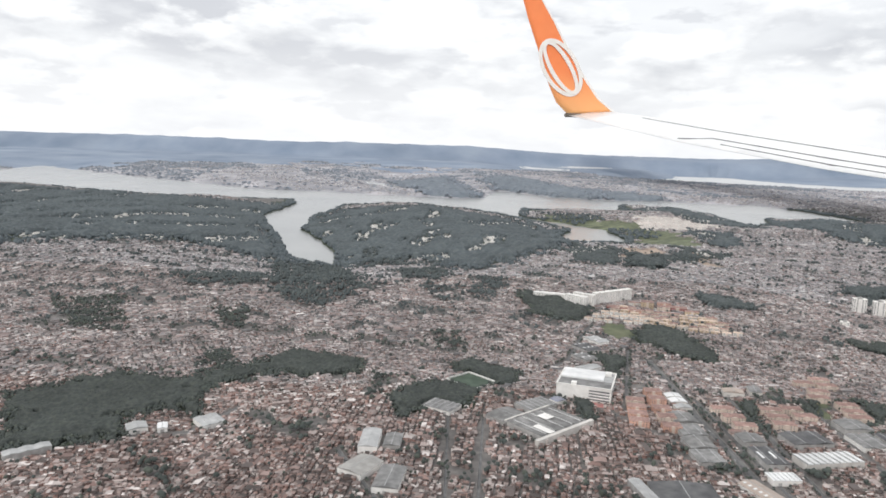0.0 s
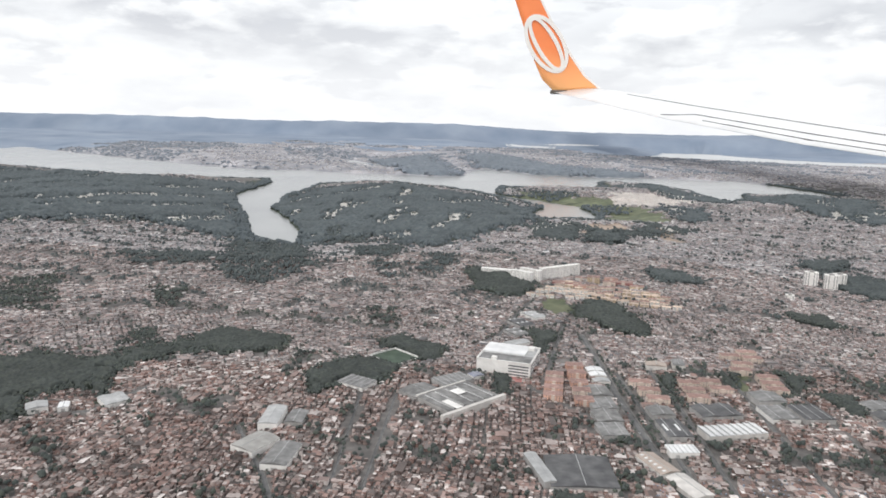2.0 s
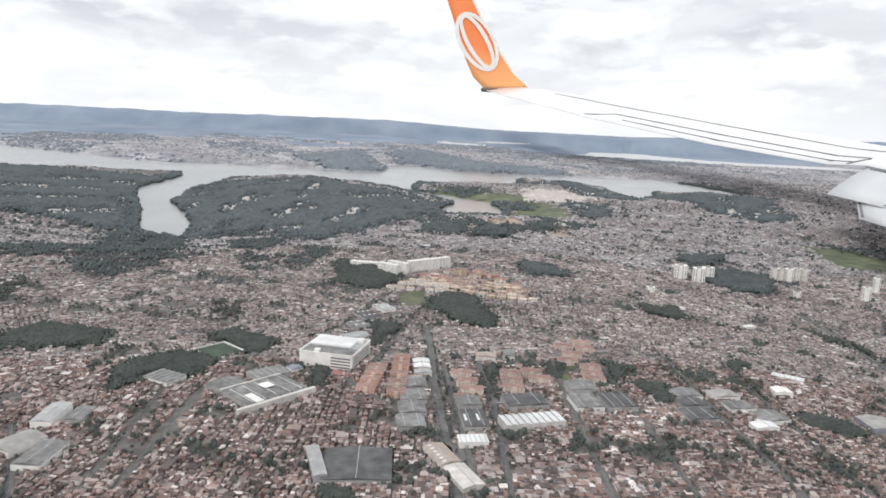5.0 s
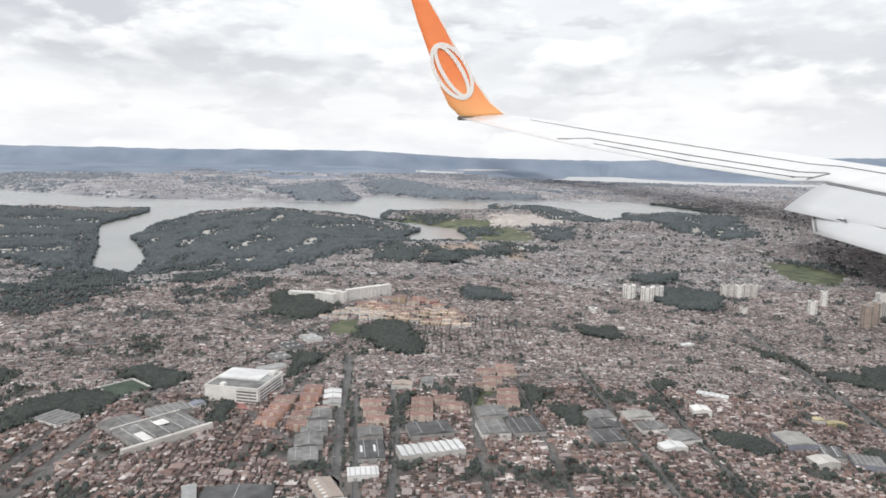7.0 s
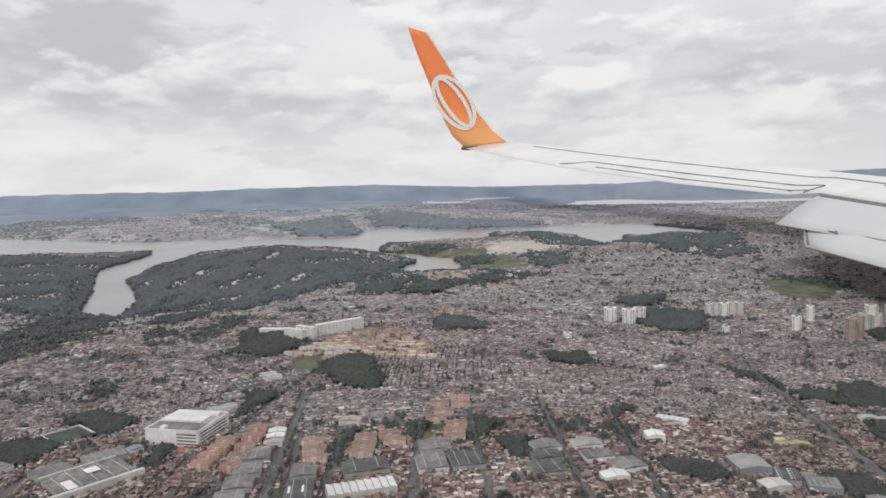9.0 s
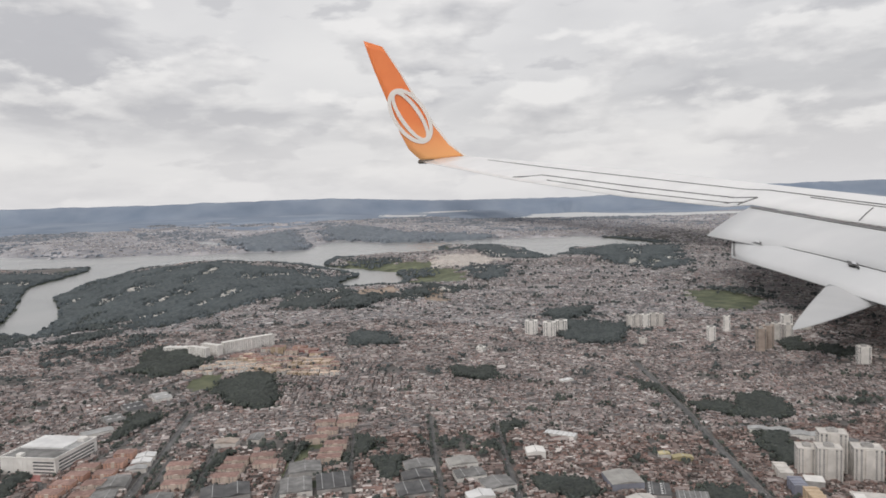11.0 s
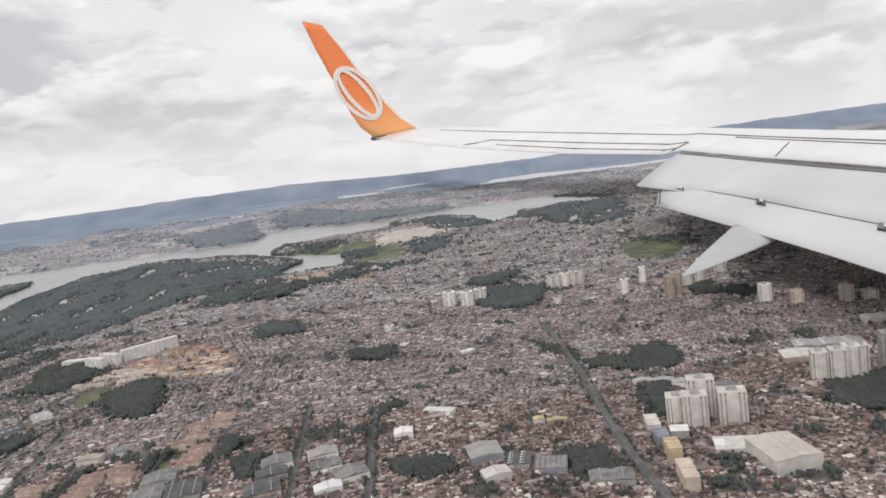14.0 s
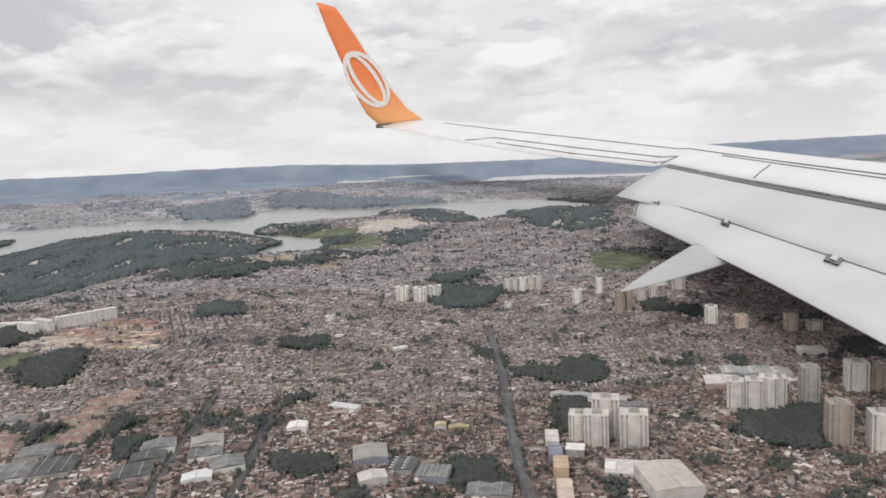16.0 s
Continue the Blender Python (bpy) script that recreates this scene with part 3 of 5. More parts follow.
def make_ground():
    xs = steps([(-6500, 150), (-2200, 40), (-700, 14), (-250, 6), (650, 6), (1100, 14), (2400, 40), (7000, 150)])
    ys = steps([(-2500, 300), (0, 60), (180, 7), (700, 7), (1800, 14), (2600, 26), (4300, 40), (5000, 30), (5400, 60)])
    X, Y = np.meshgrid(xs, ys)
    Zz = land(X, Y)
    nx, ny = len(xs), len(ys)
    i = (np.arange(ny - 1)[:, None] * nx + np.arange(nx - 1)[None, :])
    q = np.stack([i, i + 1, i + nx + 1, i + nx], -1).reshape(-1, 4)
    cx, cy = ((X[:-1, :-1] + X[1:, 1:]) / 2).ravel(), ((Y[:-1, :-1] + Y[1:, 1:]) / 2).ravel()
    mi = np.zeros(len(q), np.int32)
    mi[in_zones(("forest",), cx, cy)] = 1
    mi[in_zones(("lawn",), cx, cy)] = 2
    mi[in_zones(("pale",), cx, cy)] = 3
    mi[in_zones(("bare",), cx, cy)] = 4
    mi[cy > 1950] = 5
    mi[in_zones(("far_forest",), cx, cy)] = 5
    # the far forest takes the haze-blue hill colour
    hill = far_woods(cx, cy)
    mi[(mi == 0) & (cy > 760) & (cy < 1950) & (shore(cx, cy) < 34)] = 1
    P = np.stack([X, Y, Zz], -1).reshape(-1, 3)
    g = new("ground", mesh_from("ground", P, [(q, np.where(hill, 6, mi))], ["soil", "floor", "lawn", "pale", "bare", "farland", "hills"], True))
    tagged(g, "hilly city ground with woods, lawns and far wooded hills", "ground", kind="structure")
    w = bmesh.new()
    bmesh.ops.create_grid(w, x_segments=30, y_segments=30, size=3600, matrix=Matrix.Translation((-200, 2900, 0)))
    bmesh.ops.delete(w, geom=[f for f in w.faces if f.calc_center_median().y < 500], context="FACES")
    me = bpy.data.meshes.new("water")
    w.to_mesh(me)
    w.free()
    me.materials.append(M["water"])
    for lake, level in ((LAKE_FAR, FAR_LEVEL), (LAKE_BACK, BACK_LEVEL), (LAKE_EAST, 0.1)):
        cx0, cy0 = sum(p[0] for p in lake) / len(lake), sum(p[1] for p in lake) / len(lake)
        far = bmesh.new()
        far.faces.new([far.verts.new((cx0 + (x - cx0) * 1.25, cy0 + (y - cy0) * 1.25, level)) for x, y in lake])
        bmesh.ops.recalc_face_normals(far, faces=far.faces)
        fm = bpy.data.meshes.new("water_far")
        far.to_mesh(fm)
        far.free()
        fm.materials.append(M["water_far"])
        tagged(new("water_far", fm), "narrow far arm of the reservoir, sky reflection painted in", "lake", kind="structure")
    tagged(new("water", me), "calm grey reservoir water reflecting the overcast sky", "lake", kind="structure")


make_ground()


def make_roads():
    for w, pts in ROADS:
        p = []
        for (x0, y0), (x1, y1) in zip(pts, pts[1:]):
            n = max(1, int(math.hypot(x1 - x0, y1 - y0) / 4))
            p += [(x0 + (x1 - x0) * k / n, y0 + (y1 - y0) * k / n) for k in range(n)]
        p.append(pts[-1])
        p = np.array(p, float)
        t = np.gradient(p, axis=0)
        t /= np.linalg.norm(t, axis=1)[:, None]
        nrm = np.stack([-t[:, 1], t[:, 0]], 1)
        rows_ = []
        for s, lift in ((-0.5, -0.3), (-0.5, 0.16), (-0.42, 0.16), (-0.42, 0.1), (0.42, 0.1), (0.42, 0.16), (0.5, 0.16), (0.5, -0.3)):
            xy = p + nrm * s * w
            z = np.maximum.reduce([land(p[:, 0], p[:, 1]), land(xy[:, 0], xy[:, 1])]) + lift
            rows_.append(np.column_stack([xy, z]))
        V = np.stack(rows_, 1)
        n, k = V.shape[:2]
        i = np.arange(n - 1)[:, None] * k + np.arange(k - 1)[None, :]
        f = np.stack([i, i + 1, i + k + 1, i + k], -1)
        mi = np.broadcast_to(np.array([1, 1, 1, 0, 1, 1, 1]), (n - 1, k - 1)).ravel()
        tagged(new("road", mesh_from("road", V, [(f.reshape(-1, 4), mi)], ["asphalt", "kerb"])), "grey asphalt street with raised pavements between houses", "road", kind="structure")


make_roads()


# ---- buildings that stand out ----
STOREY = 0.75


def tower(x, y, ang, w, d, h, mat, label, cols=4, group="", notch=True):
    e = thing("apartment_tower", x, y, ang, w, d, label, "apartment tower", group)
    h = h * 0.93
    bm = boxes((-w / 2, w / 2, -d / 2, d / 2, -1.5, h))
    if notch:
        box(bm, -w * 0.12, w * 0.12, -d / 2 - d * 0.09, d / 2 + d * 0.09, -1.5, h * 0.985)
    part("body", bm, mat, e)
    part("roof_edge", boxes((-w / 2 - 0.1, w / 2 + 0.1, -d / 2 - 0.1, -d / 2 + 0.15, h, h + 0.3), (-w / 2 - 0.1, w / 2 + 0.1, d / 2 - 0.15, d / 2 + 0.1, h, h + 0.3),
                            (-w / 2 - 0.1, -w / 2 + 0.15, -d / 2 + 0.15, d / 2 - 0.15, h, h + 0.3), (w / 2 - 0.15, w / 2 + 0.1, -d / 2 + 0.15, d / 2 - 0.15, h, h + 0.3)), mat, e)
    part("lift_house", boxes((-w * 0.18, w * 0.2, -d * 0.2, d * 0.22, h, h + 1.2), (-w * 0.1, w * 0.1, -d * 0.1, d * 0.1, h + 1.2, h + 1.7)), "concrete", e)
    n = int(h / STOREY)
    for side in range(4):
        L_, off = (w, d / 2) if side % 2 == 0 else (d, w / 2)
        for c in range(cols):
            u = (c + 0.5) / cols - 0.5
            if notch and side % 2 == 0 and abs(u) < 0.13:
                continue
            cw = L_ / cols * 0.22
            col = boxes((u * L_ - cw, u * L_ + cw, -off - 0.03, -off + 0.05, 0.3, h - 0.25))
            bmesh.ops.rotate(col, verts=col.verts, cent=(0, 0, 0), matrix=Matrix.Rotation(radians(90 * side), 3, "Z"))
            part("window_column", col, "glass", e, "dark windows, one above another")
    for k in range(1, n):
        part("floor_band", boxes((-w / 2 - 0.06, w / 2 + 0.06, -d / 2 - 0.06, d / 2 + 0.06, k * STOREY - 0.16, k * STOREY + 0.16)), mat, e)
    return e


def slab(x, y, ang, w, d, h, mat, label, group="", bays=8):
    """A long apartment slab: stair towers stand between its bays."""
    e = thing("apartment_slab", x, y, ang, w, d, label, "apartment block", group)
    part("body", boxes((-w / 2, w / 2, -d / 2, d / 2, -1.5, h)), mat, e)
    part("roof", boxes((-w / 2 - 0.15, w / 2 + 0.15, -d / 2 - 0.15, d / 2 + 0.15, h, h + 0.25)), mat, e)
    n = int(h / STOREY)
    for b in range(bays):
        u0 = -w / 2 + w * b / bays
        bw = w / bays
        part("stair_tower", boxes((u0 + bw * 0.42, u0 + bw * 0.58, -d / 2 - 0.35, d / 2 + 0.35, -1.5, h + 0.5)), mat, e)
        for s in (0.14, 0.72):
            for yy in (-d / 2, d / 2):
                part("window_column", boxes((u0 + bw * s, u0 + bw * (s + 0.08), yy - 0.03, yy + 0.03, 0.3, h - 0.3)), "glass", e, "dark windows, one above another")
    for k in range(1, n):
        part("floor_band", boxes((-w / 2 - 0.06, w / 2 + 0.06, -d / 2 - 0.06, d / 2 + 0.06, k * STOREY - 0.16, k * STOREY + 0.16)), mat, e)
    return e


def hip(bm, w, d, z, rise, over=0.15):
    a, b = w / 2 + over, d / 2 + over
    v = [bm.verts.new(p) for p in ((-a, -b, z), (a, -b, z), (a, b, z), (-a, b, z))]
    k = min(a, b)
    r = [bm.verts.new(p) for p in (((-a + k, 0, z + rise), (a - k, 0, z + rise)) if a >= b else ((0, -b + k, z + rise), (0, b - k, z + rise)))]
    if a >= b:
        fs = ((v[0], v[1], r[1], r[0]), (v[1], v[2], r[1]), (v[2], v[3], r[0], r[1]), (v[3], v[0], r[0]))
    else:
        fs = ((v[0], v[1], r[0]), (v[1], v[2], r[1], r[0]), (v[2], v[3], r[1]), (v[3], v[0], r[0], r[1]))
    for f in fs:
        bm.faces.new(f)
    bm.faces.new(v[::-1])
    return bm


def estate_block(x, y, ang, w, d, floors, mat, roof, label, group):
    e = thing("housing_block", x, y, ang, w, d, label, "housing block", group)
    h = floors * STOREY
    part("body", boxes((-w / 2, w / 2, -d / 2, d / 2, -1.5, h)), mat, e)
    part("roof", hip(bmesh.new(), w, d, h, 0.55), roof, e, "low hipped roof of terracotta tiles" if roof == "tile" else "")
    part("stair_tower", boxes((-w * 0.09, w * 0.09, -d / 2 - 0.2, d / 2 + 0.2, -1.5, h + 0.1)), "peach", e)
    for s in (-1, 1):
        for u in (-0.34, -0.2, 0.2, 0.34):
            part("window_column", boxes((u * w - 0.17, u * w + 0.17, s * d / 2 - 0.03, s * d / 2 + 0.03, 0.3, h - 0.25)), "glass", e)
    for k in range(1, floors):
        part("floor_band", boxes((-w / 2 - 0.05, w / 2 + 0.05, -d / 2 - 0.05, d / 2 + 0.05, k * STOREY - 0.17, k * STOREY + 0.17)), mat, e)
    return e


def warehouse(x, y, ang, w, d, h, roof, wall, label, bays=1, lights=0, category="warehouse", saw=False):
    """A hall with one or more gabled or saw-toothed bays side by side, parapets, gutters and roof lights."""
    e = thing("warehouse", x, y, ang, w, d, label, category)
    part("wall", boxes((-w / 2, w / 2, -d / 2, d / 2, -1.5, h)), wall, e)
    bw = w / bays
    for b in range(bays):
        x0, x1 = -w / 2 + b * bw, -w / 2 + (b + 1) * bw
        r = min(0.9, bw * (0.22 if saw else 0.1))
        prof = [(x0, h), (x1, h), (x1, h + 0.06), (x0 + bw * 0.12, h + r), (x0, h + 0.06)] if saw else [(x0 - 0.08, h), (x1 + 0.08, h), (x1 + 0.08, h + 0.08), ((x0 + x1) / 2, h + r), (x0 - 0.08, h + 0.08)]
        rf = part("roof", prism(bmesh.new(), prof, -d / 2 - 0.12, d / 2 + 0.12), roof, e)
        for k in range(lights):
            yy = -d / 2 + d * (k + 0.5) / lights
            ctr = x0 + bw * 0.27
            zz = h + 0.08 + (r - 0.08) * 0.54 if not saw else h + r * 0.85
            part("roof_light", boxes((ctr - bw * 0.09, ctr + bw * 0.09, yy - d / lights * 0.18, yy + d / lights * 0.18, zz - 0.06, zz + 0.12)), "metal", rf, "pale roof light")
        part("ridge_cap", boxes(((x0 + x1) / 2 - 0.12, (x0 + x1) / 2 + 0.12, -d / 2 - 0.14, d / 2 + 0.14, h + r - 0.05, h + r + 0.06)) if not saw else boxes((x0, x0 + 0.15, -d / 2 - 0.14, d / 2 + 0.14, h, h + r)), "zinc", rf)
    nd = max(1, int(w / 5))
    for k in range(nd):
        u = -w / 2 + w * (k + 0.5) / nd
        part("loading_door", boxes((u - 0.7, u + 0.7, -d / 2 - 0.04, -d / 2 + 0.05, 0, min(1.4, h * 0.7))), "concrete", e)
    return e


def mall():
    w, d, h = 26.5, 26.0, 7.2
    x, y, ang = 76.2, 332.8, -19.0
    e = thing("shopping_centre", x, y, ang, w, d, "large white shopping centre with flat roof and parking decks", "shopping centre")
    part("body", boxes((-w / 2, w / 2, -d / 2, d / 2, -2, h), bevel=0.1), "white", e)
    part("grey_roof", boxes((-w / 2 + 0.6, w / 2 - 0.6, -d / 2 + 0.6, -d * 0.08, h, h + 0.15)), "fibre", e, "grey lower roof")
    part("white_roof", boxes((-w / 2 + 0.6, w / 2 - 5, -d * 0.08, d / 2 - 0.6, h, h + 0.9)), "metal", e, "bright white roof sheets")
    part("rear_roof", boxes((w / 2 - 5, w / 2 - 0.6, -d * 0.08, d / 2 - 0.6, h, h + 0.2)), "zinc", e, "pale grey roof strip")
    for s in (-1, 1):
        part("parapet", boxes((-w / 2, w / 2, s * d / 2 - 0.25, s * d / 2 + 0.25, h, h + 0.6)), "white", e)
        part("parapet", boxes((s * w / 2 - 0.25, s * w / 2 + 0.25, -d / 2 + 0.25, d / 2 - 0.25, h, h + 0.6)), "white", e)
    part("plant_room", boxes((w / 2 - 5, w / 2 - 2, d / 2 - 6, d / 2 - 2, h, h + 1.6)), "white", e)
    part("plant_room", boxes((-w / 2 + 7, -w / 2 + 9.5, -d / 2 + 1, -d / 2 + 3.5, h, h + 1.4)), "white", e)
    for k in range(4):
        z = 1.0 + k * 1.45
        part("parking_opening", boxes((w / 2 - 0.1, w / 2 + 0.06, -d * 0.42, d * 0.42, z, z + 0.7)), "glass", e, "dark open parking deck")
        part("parking_opening", boxes((0.1 * w, 0.47 * w, -d / 2 - 0.06, -d / 2 + 0.1, z, z + 0.7)), "glass", e, "dark open parking deck")
    for k in range(7):
        u = -w / 2 + w * 0.58 * (k + 0.5) / 7
        part("facade_panel", boxes((u - 0.95, u + 0.95, -d / 2 - 0.12, -d / 2, 0.4, h - 0.5), bevel=0.04), "white", e)
    part("forecourt", boxes((-2, w / 2 + 4, -d / 2 - 6, -d / 2 - 0.2, -1.0, 0.35)), "red", e, "red paved forecourt")


def works_hall():
    """A wide low factory: rows of monitors, a pale parapet to the street, two bright sheets on the roof."""
    w, d, h = 29.0, 23.0, 2.6
    e = thing("works_hall", 50.0, 287.5, 41, w, d, "wide grey works hall with monitors and two white roof panels", "factory")
    part("wall", boxes((-w / 2, w / 2, -d / 2, d / 2, -1.5, h)), "concrete", e)
    rf = part("roof", boxes((-w / 2, w / 2, -d / 2 + 1.2, d / 2, h, h + 0.2)), "slate", e)
    part("parapet", boxes((-w / 2 - 6, w / 2 + 2, -d / 2 - 0.6, -d / 2 + 1.2, -1, h + 0.7), bevel=0.05), "cream", e, "pale concrete street front")
    part("parapet", boxes((-w / 2 - 0.3, w / 2, d / 2, d / 2 + 0.8, -1, h + 0.6)), "cream", e)
    for k in range(5):
        u = -w / 2 + w * (k + 0.6) / 5
        mo = part("roof_monitor", prism(bmesh.new(), [(u - 0.5, h + 0.2), (u + 0.5, h + 0.2), (u + 0.5, h + 0.6), (u, h + 0.8), (u - 0.5, h + 0.6)], -d / 2 + 2.5, d / 2 - 1), "fibre", rf)
        part("glazing", boxes((u - 0.56, u - 0.5, -d / 2 + 3, d / 2 - 1.5, h + 0.25, h + 0.55)), "metal", e, "pale strip of glazing")
    for u, v, a, b in ((-9.5, -5.5, 3.6, 9.5), (1.8, 3.2, 5.0, 5.6)):
        part("roof_light", boxes((u - a / 2, u + a / 2, v - b / 2, v + b / 2, h + 0.85, h + 1.0)), "white", rf, "large bright white roof panel")


def sports_pitch():
    e = thing("sports_pitch", 18.5, 343.6, -47, 20, 17, "dark green sports pitch with pale boundary walls", "sports pitch")
    part("turf", boxes((-10, 10, -8.5, 8.5, -0.4, 0.3)), "lawn_dark", e)
    for a in ((-10.3, 10.3, 8.5, 8.9, -0.4, 1.1), (-10.3, 10.3, -8.9, -8.5, -0.4, 1.1), (-10.4, -10, -8.5, 8.5, -0.4, 1.1), (10, 10.4, -8.5, 8.5, -0.4, 1.1)):
        part("boundary_wall", boxes(a), "white", e)


def buildings():
    mall()
    sports_pitch()
    # white slabs on the ridge
    for x, y in [(126.0, 524.5), (137.2, 531.5), (148.4, 538.5)]:
        slab(x, y, 32, 13.0, 4.2, 9.0, "white", "white apartment slab with stair towers above the housing estate", "white slabs", 4)
    for x, y in [(105.5, 513.5), (113.0, 520.5)]:
        slab(x, y, -40, 18, 4.0, 8.4, "white", "white apartment slab with stair towers beside dark trees", "white slabs", 5)
    slab(88.5, 536.5, -18, 25, 5.5, 4.8, "white", "long low white slab behind dark trees", "white slabs", 6)
    # salmon blocks in two files below the shopping centre
    for i in range(4):
        estate_block(91.5 + i * 1.7, 292.3 + i * 8.5, -10, 8.4, 5.6, 4, "peach" if i == 3 else "orange", "tile", "four-storey salmon housing block with tiled roof", "salmon blocks")
    for i in range(5):
        estate_block(104.3 + i * 1.0, 287.4 + i * 10.4, -4, 8.0, 6.0, 5 if i > 2 else 4, "orange" if i != 1 else "peach", "tile", "four-storey salmon housing block with tiled roof", "salmon blocks")
    for x, y in ((135.3, 309.9), (136.7, 300), (137.7, 290.1), (158.5, 310), (157.5, 301.3), (156.6, 292.6), (169, 311.9), (170.9, 303), (200, 319), (198.1, 310.5), (197.1, 303), (191.4, 328.7), (195.2, 350.4), (196.2, 337.8), (206.5, 356.5), (205.6, 347)):
        estate_block(x, y, -6, 9.6, 5.4, 4, "peach", "tile", "four-storey peach housing block among trees", "peach blocks")
    # the terraced estate with ochre and white blocks
    rs = random.Random(5)
    for r in range(5):
        n = 15 if r < 3 else 12
        for c in range(n):
            u = c / (n - 1)
            x = 106 + 8.5 * r + (94 - 8.5 * r) * u
            y = 471 + 9.5 * r - (24 + 4 * r) * u + 3 * math.sin(5 * u + r)
            if bool(in_zones(("forest", "lawn"), np.array([x]), np.array([y]))[0]) or rs.random() < 0.06:
                continue
            m = "white" if u < 0.4 and r < 3 else ("ochre" if rs.random() < 0.35 else "cream" if rs.random() < 0.3 else "peach")
            estate_block(x, y, -15 - 4 * u, 5.6, 3.6, rs.choice((3, 4)), m, "cream_roof" if m != "peach" else "tile", "small white estate block in a row on the slope" if m == "white" else "small cream estate block in a row on the slope", "estate blocks")
    for x, y, w, d, k, m in ((136, 508, 16, 7, 3, "red"), (146, 499, 10, 6, 3, "orange"), (160, 514, 9, 8, 7, "ochre"), (170, 506, 9, 6, 5, "peach"), (181, 508, 14, 8, 4, "red"), (188, 496, 10, 6, 4, "ochre"), (175, 520, 10, 6, 4, "orange"), (152, 520, 9, 5, 4, "cream"), (196, 480, 8, 5, 4, "peach")):
        estate_block(x, y, -14, w, d, k, m, "tile", {"red": "reddish", "orange": "salmon", "ochre": "ochre", "peach": "peach", "cream": "cream"}[m] + " block with tiled roof above the estate", "estate blocks")
    # halls and works
    warehouse(89.5, 224.5, -2, 23, 22, 1.9, "dark", "concrete", "large hall with dark sheet roof and pale gable wall", 1)
    warehouse(75.5, 226.0, 12, 4.5, 21, 2.6, "zinc", "concrete", "long narrow hall with grey sheet roof", 1)
    works_hall()
    warehouse(32.6, 295.5, 42, 15, 12, 2.2, "slate", "concrete", "grey works hall with pale parapet", 1)
    warehouse(47.5, 309.5, 33, 17, 11, 2.4, "fibre", "concrete", "works hall with ribbed grey roof", 6)
    warehouse(58.5, 314, 33, 6, 5, 3.0, "blue", "white", "small hall with bluish roof beside the works")
    warehouse(3.2, 305.1, -32, 15, 11, 2.0, "fibre", "white", "hall with ribbed pale roof beside the wood", 5)
    warehouse(-27, 241.5, -32, 11, 14, 2.6, "dusty", "white", "grey-roofed hall with white gable front")
    warehouse(-15.5, 232.5, -8, 9.5, 17, 2.6, "fibre", "white", "grey-roofed hall with white gable front")
    warehouse(-25.8, 264, -2, 7.6, 17, 3.2, "zinc", "white", "high grey-roofed hall with windowed white front")
    warehouse(-16.6, 266, -4, 7, 12, 1.8, "fibre", "concrete", "low grey hall beside the high one")
    warehouse(157.0, 258.0, 10, 25.5, 9, 2.8, "metal", "cream", "cream hall with white saw-tooth roofs", 9, saw=True)
    warehouse(131.2, 241.8, 2, 11, 6.5, 2.4, "metal", "white", "low hall with white ribbed roof", 6)
    warehouse(117.6, 319.6, 4, 8, 5, 2.2, "metal", "cream", "hall with white striped roof", 1)
    warehouse(117.6, 326.5, 4, 8, 5, 2.2, "metal", "cream", "hall with white striped roof", 1)
    warehouse(117.6, 311.7, 4, 8, 4, 2.2, "zinc", "cream", "hall with pale striped roof", 1)
    for k, (yy, m) in enumerate(((302, "dark"), (288, "fibre"), (275, "dark"), (262, "fibre"))):
        warehouse(112.7 - k * 1.2, yy - 4, 3, 11, 11.5, 2.2, "slate" if m == "dark" else m, "concrete", "grey hall in a row along the avenue", 1 + k % 2)
    warehouse(134.3, 276.5, 2, 10, 9, 2.4, "fibre", "concrete", "grey-roofed hall on the avenue", 1)
    warehouse(134.3, 259.8, 2, 10, 16, 2.4, "dark", "concrete", "dark sheet-roofed hall on the avenue", 2, 1)
    warehouse(158.5, 277.8, 8, 18, 12, 2.4, "dark", "concrete", "dark flat-roofed hall beside the saw-tooth hall", 2)
    warehouse(187.6, 293.4, 3, 13, 11, 2.8, "fibre", "concrete", "bluish grey-roofed hall among trees", 1)
    warehouse(199, 277.7, 3, 13, 15, 2.4, "dark", "concrete", "black-roofed hall among trees", 3)
    warehouse(184.8, 277.3, 3, 12, 14, 2.2, "fibre", "white", "hall with two grey roofs", 2)
    warehouse(150.8, 334.2, -12, 10, 6, 2.6, "beige", "cream", "flat brown-roofed school building")
    warehouse(163.3, 337.9, -12, 6, 9, 2.4, "fibre", "cream", "school wing with grey roof")
    warehouse(118.6, 231.8, 20, 8, 15, 1.6, "beige", "white", "shed with striped brown and white roof", 1, 6)
    warehouse(124.5, 215.9, 20, 8, 15, 1.8, "cream", "cream", "shed with pale sheet roof", 1)
    warehouse(-96, 279.5, 42, 10, 11, 2.2, "zinc", "white", "pale flat building beside the wood", 2)
    warehouse(-123.2, 270.6, 30, 8, 7, 2.4, "zinc", "white", "white building at the edge of the wood")
    warehouse(-113.3, 272.6, 20, 4, 6, 2.0, "metal", "white", "small white hall beside the wood")
    warehouse(-153.8, 245.9, 40, 16, 5, 2.6, "zinc", "concrete", "long depot hall at the road", 3)
    warehouse(91, 406, -60, 16, 10, 2.2, "dark", "concrete", "grey hall below the estate", 2, 3)
    warehouse(86.1, 387, -60, 13, 9, 2.2, "fibre", "concrete", "grey hall beside trees", 2, 2)
    warehouse(100.9, 422.5, -60, 14, 9, 2.2, "zinc", "white", "pale hall below the lawn", 2, 2)
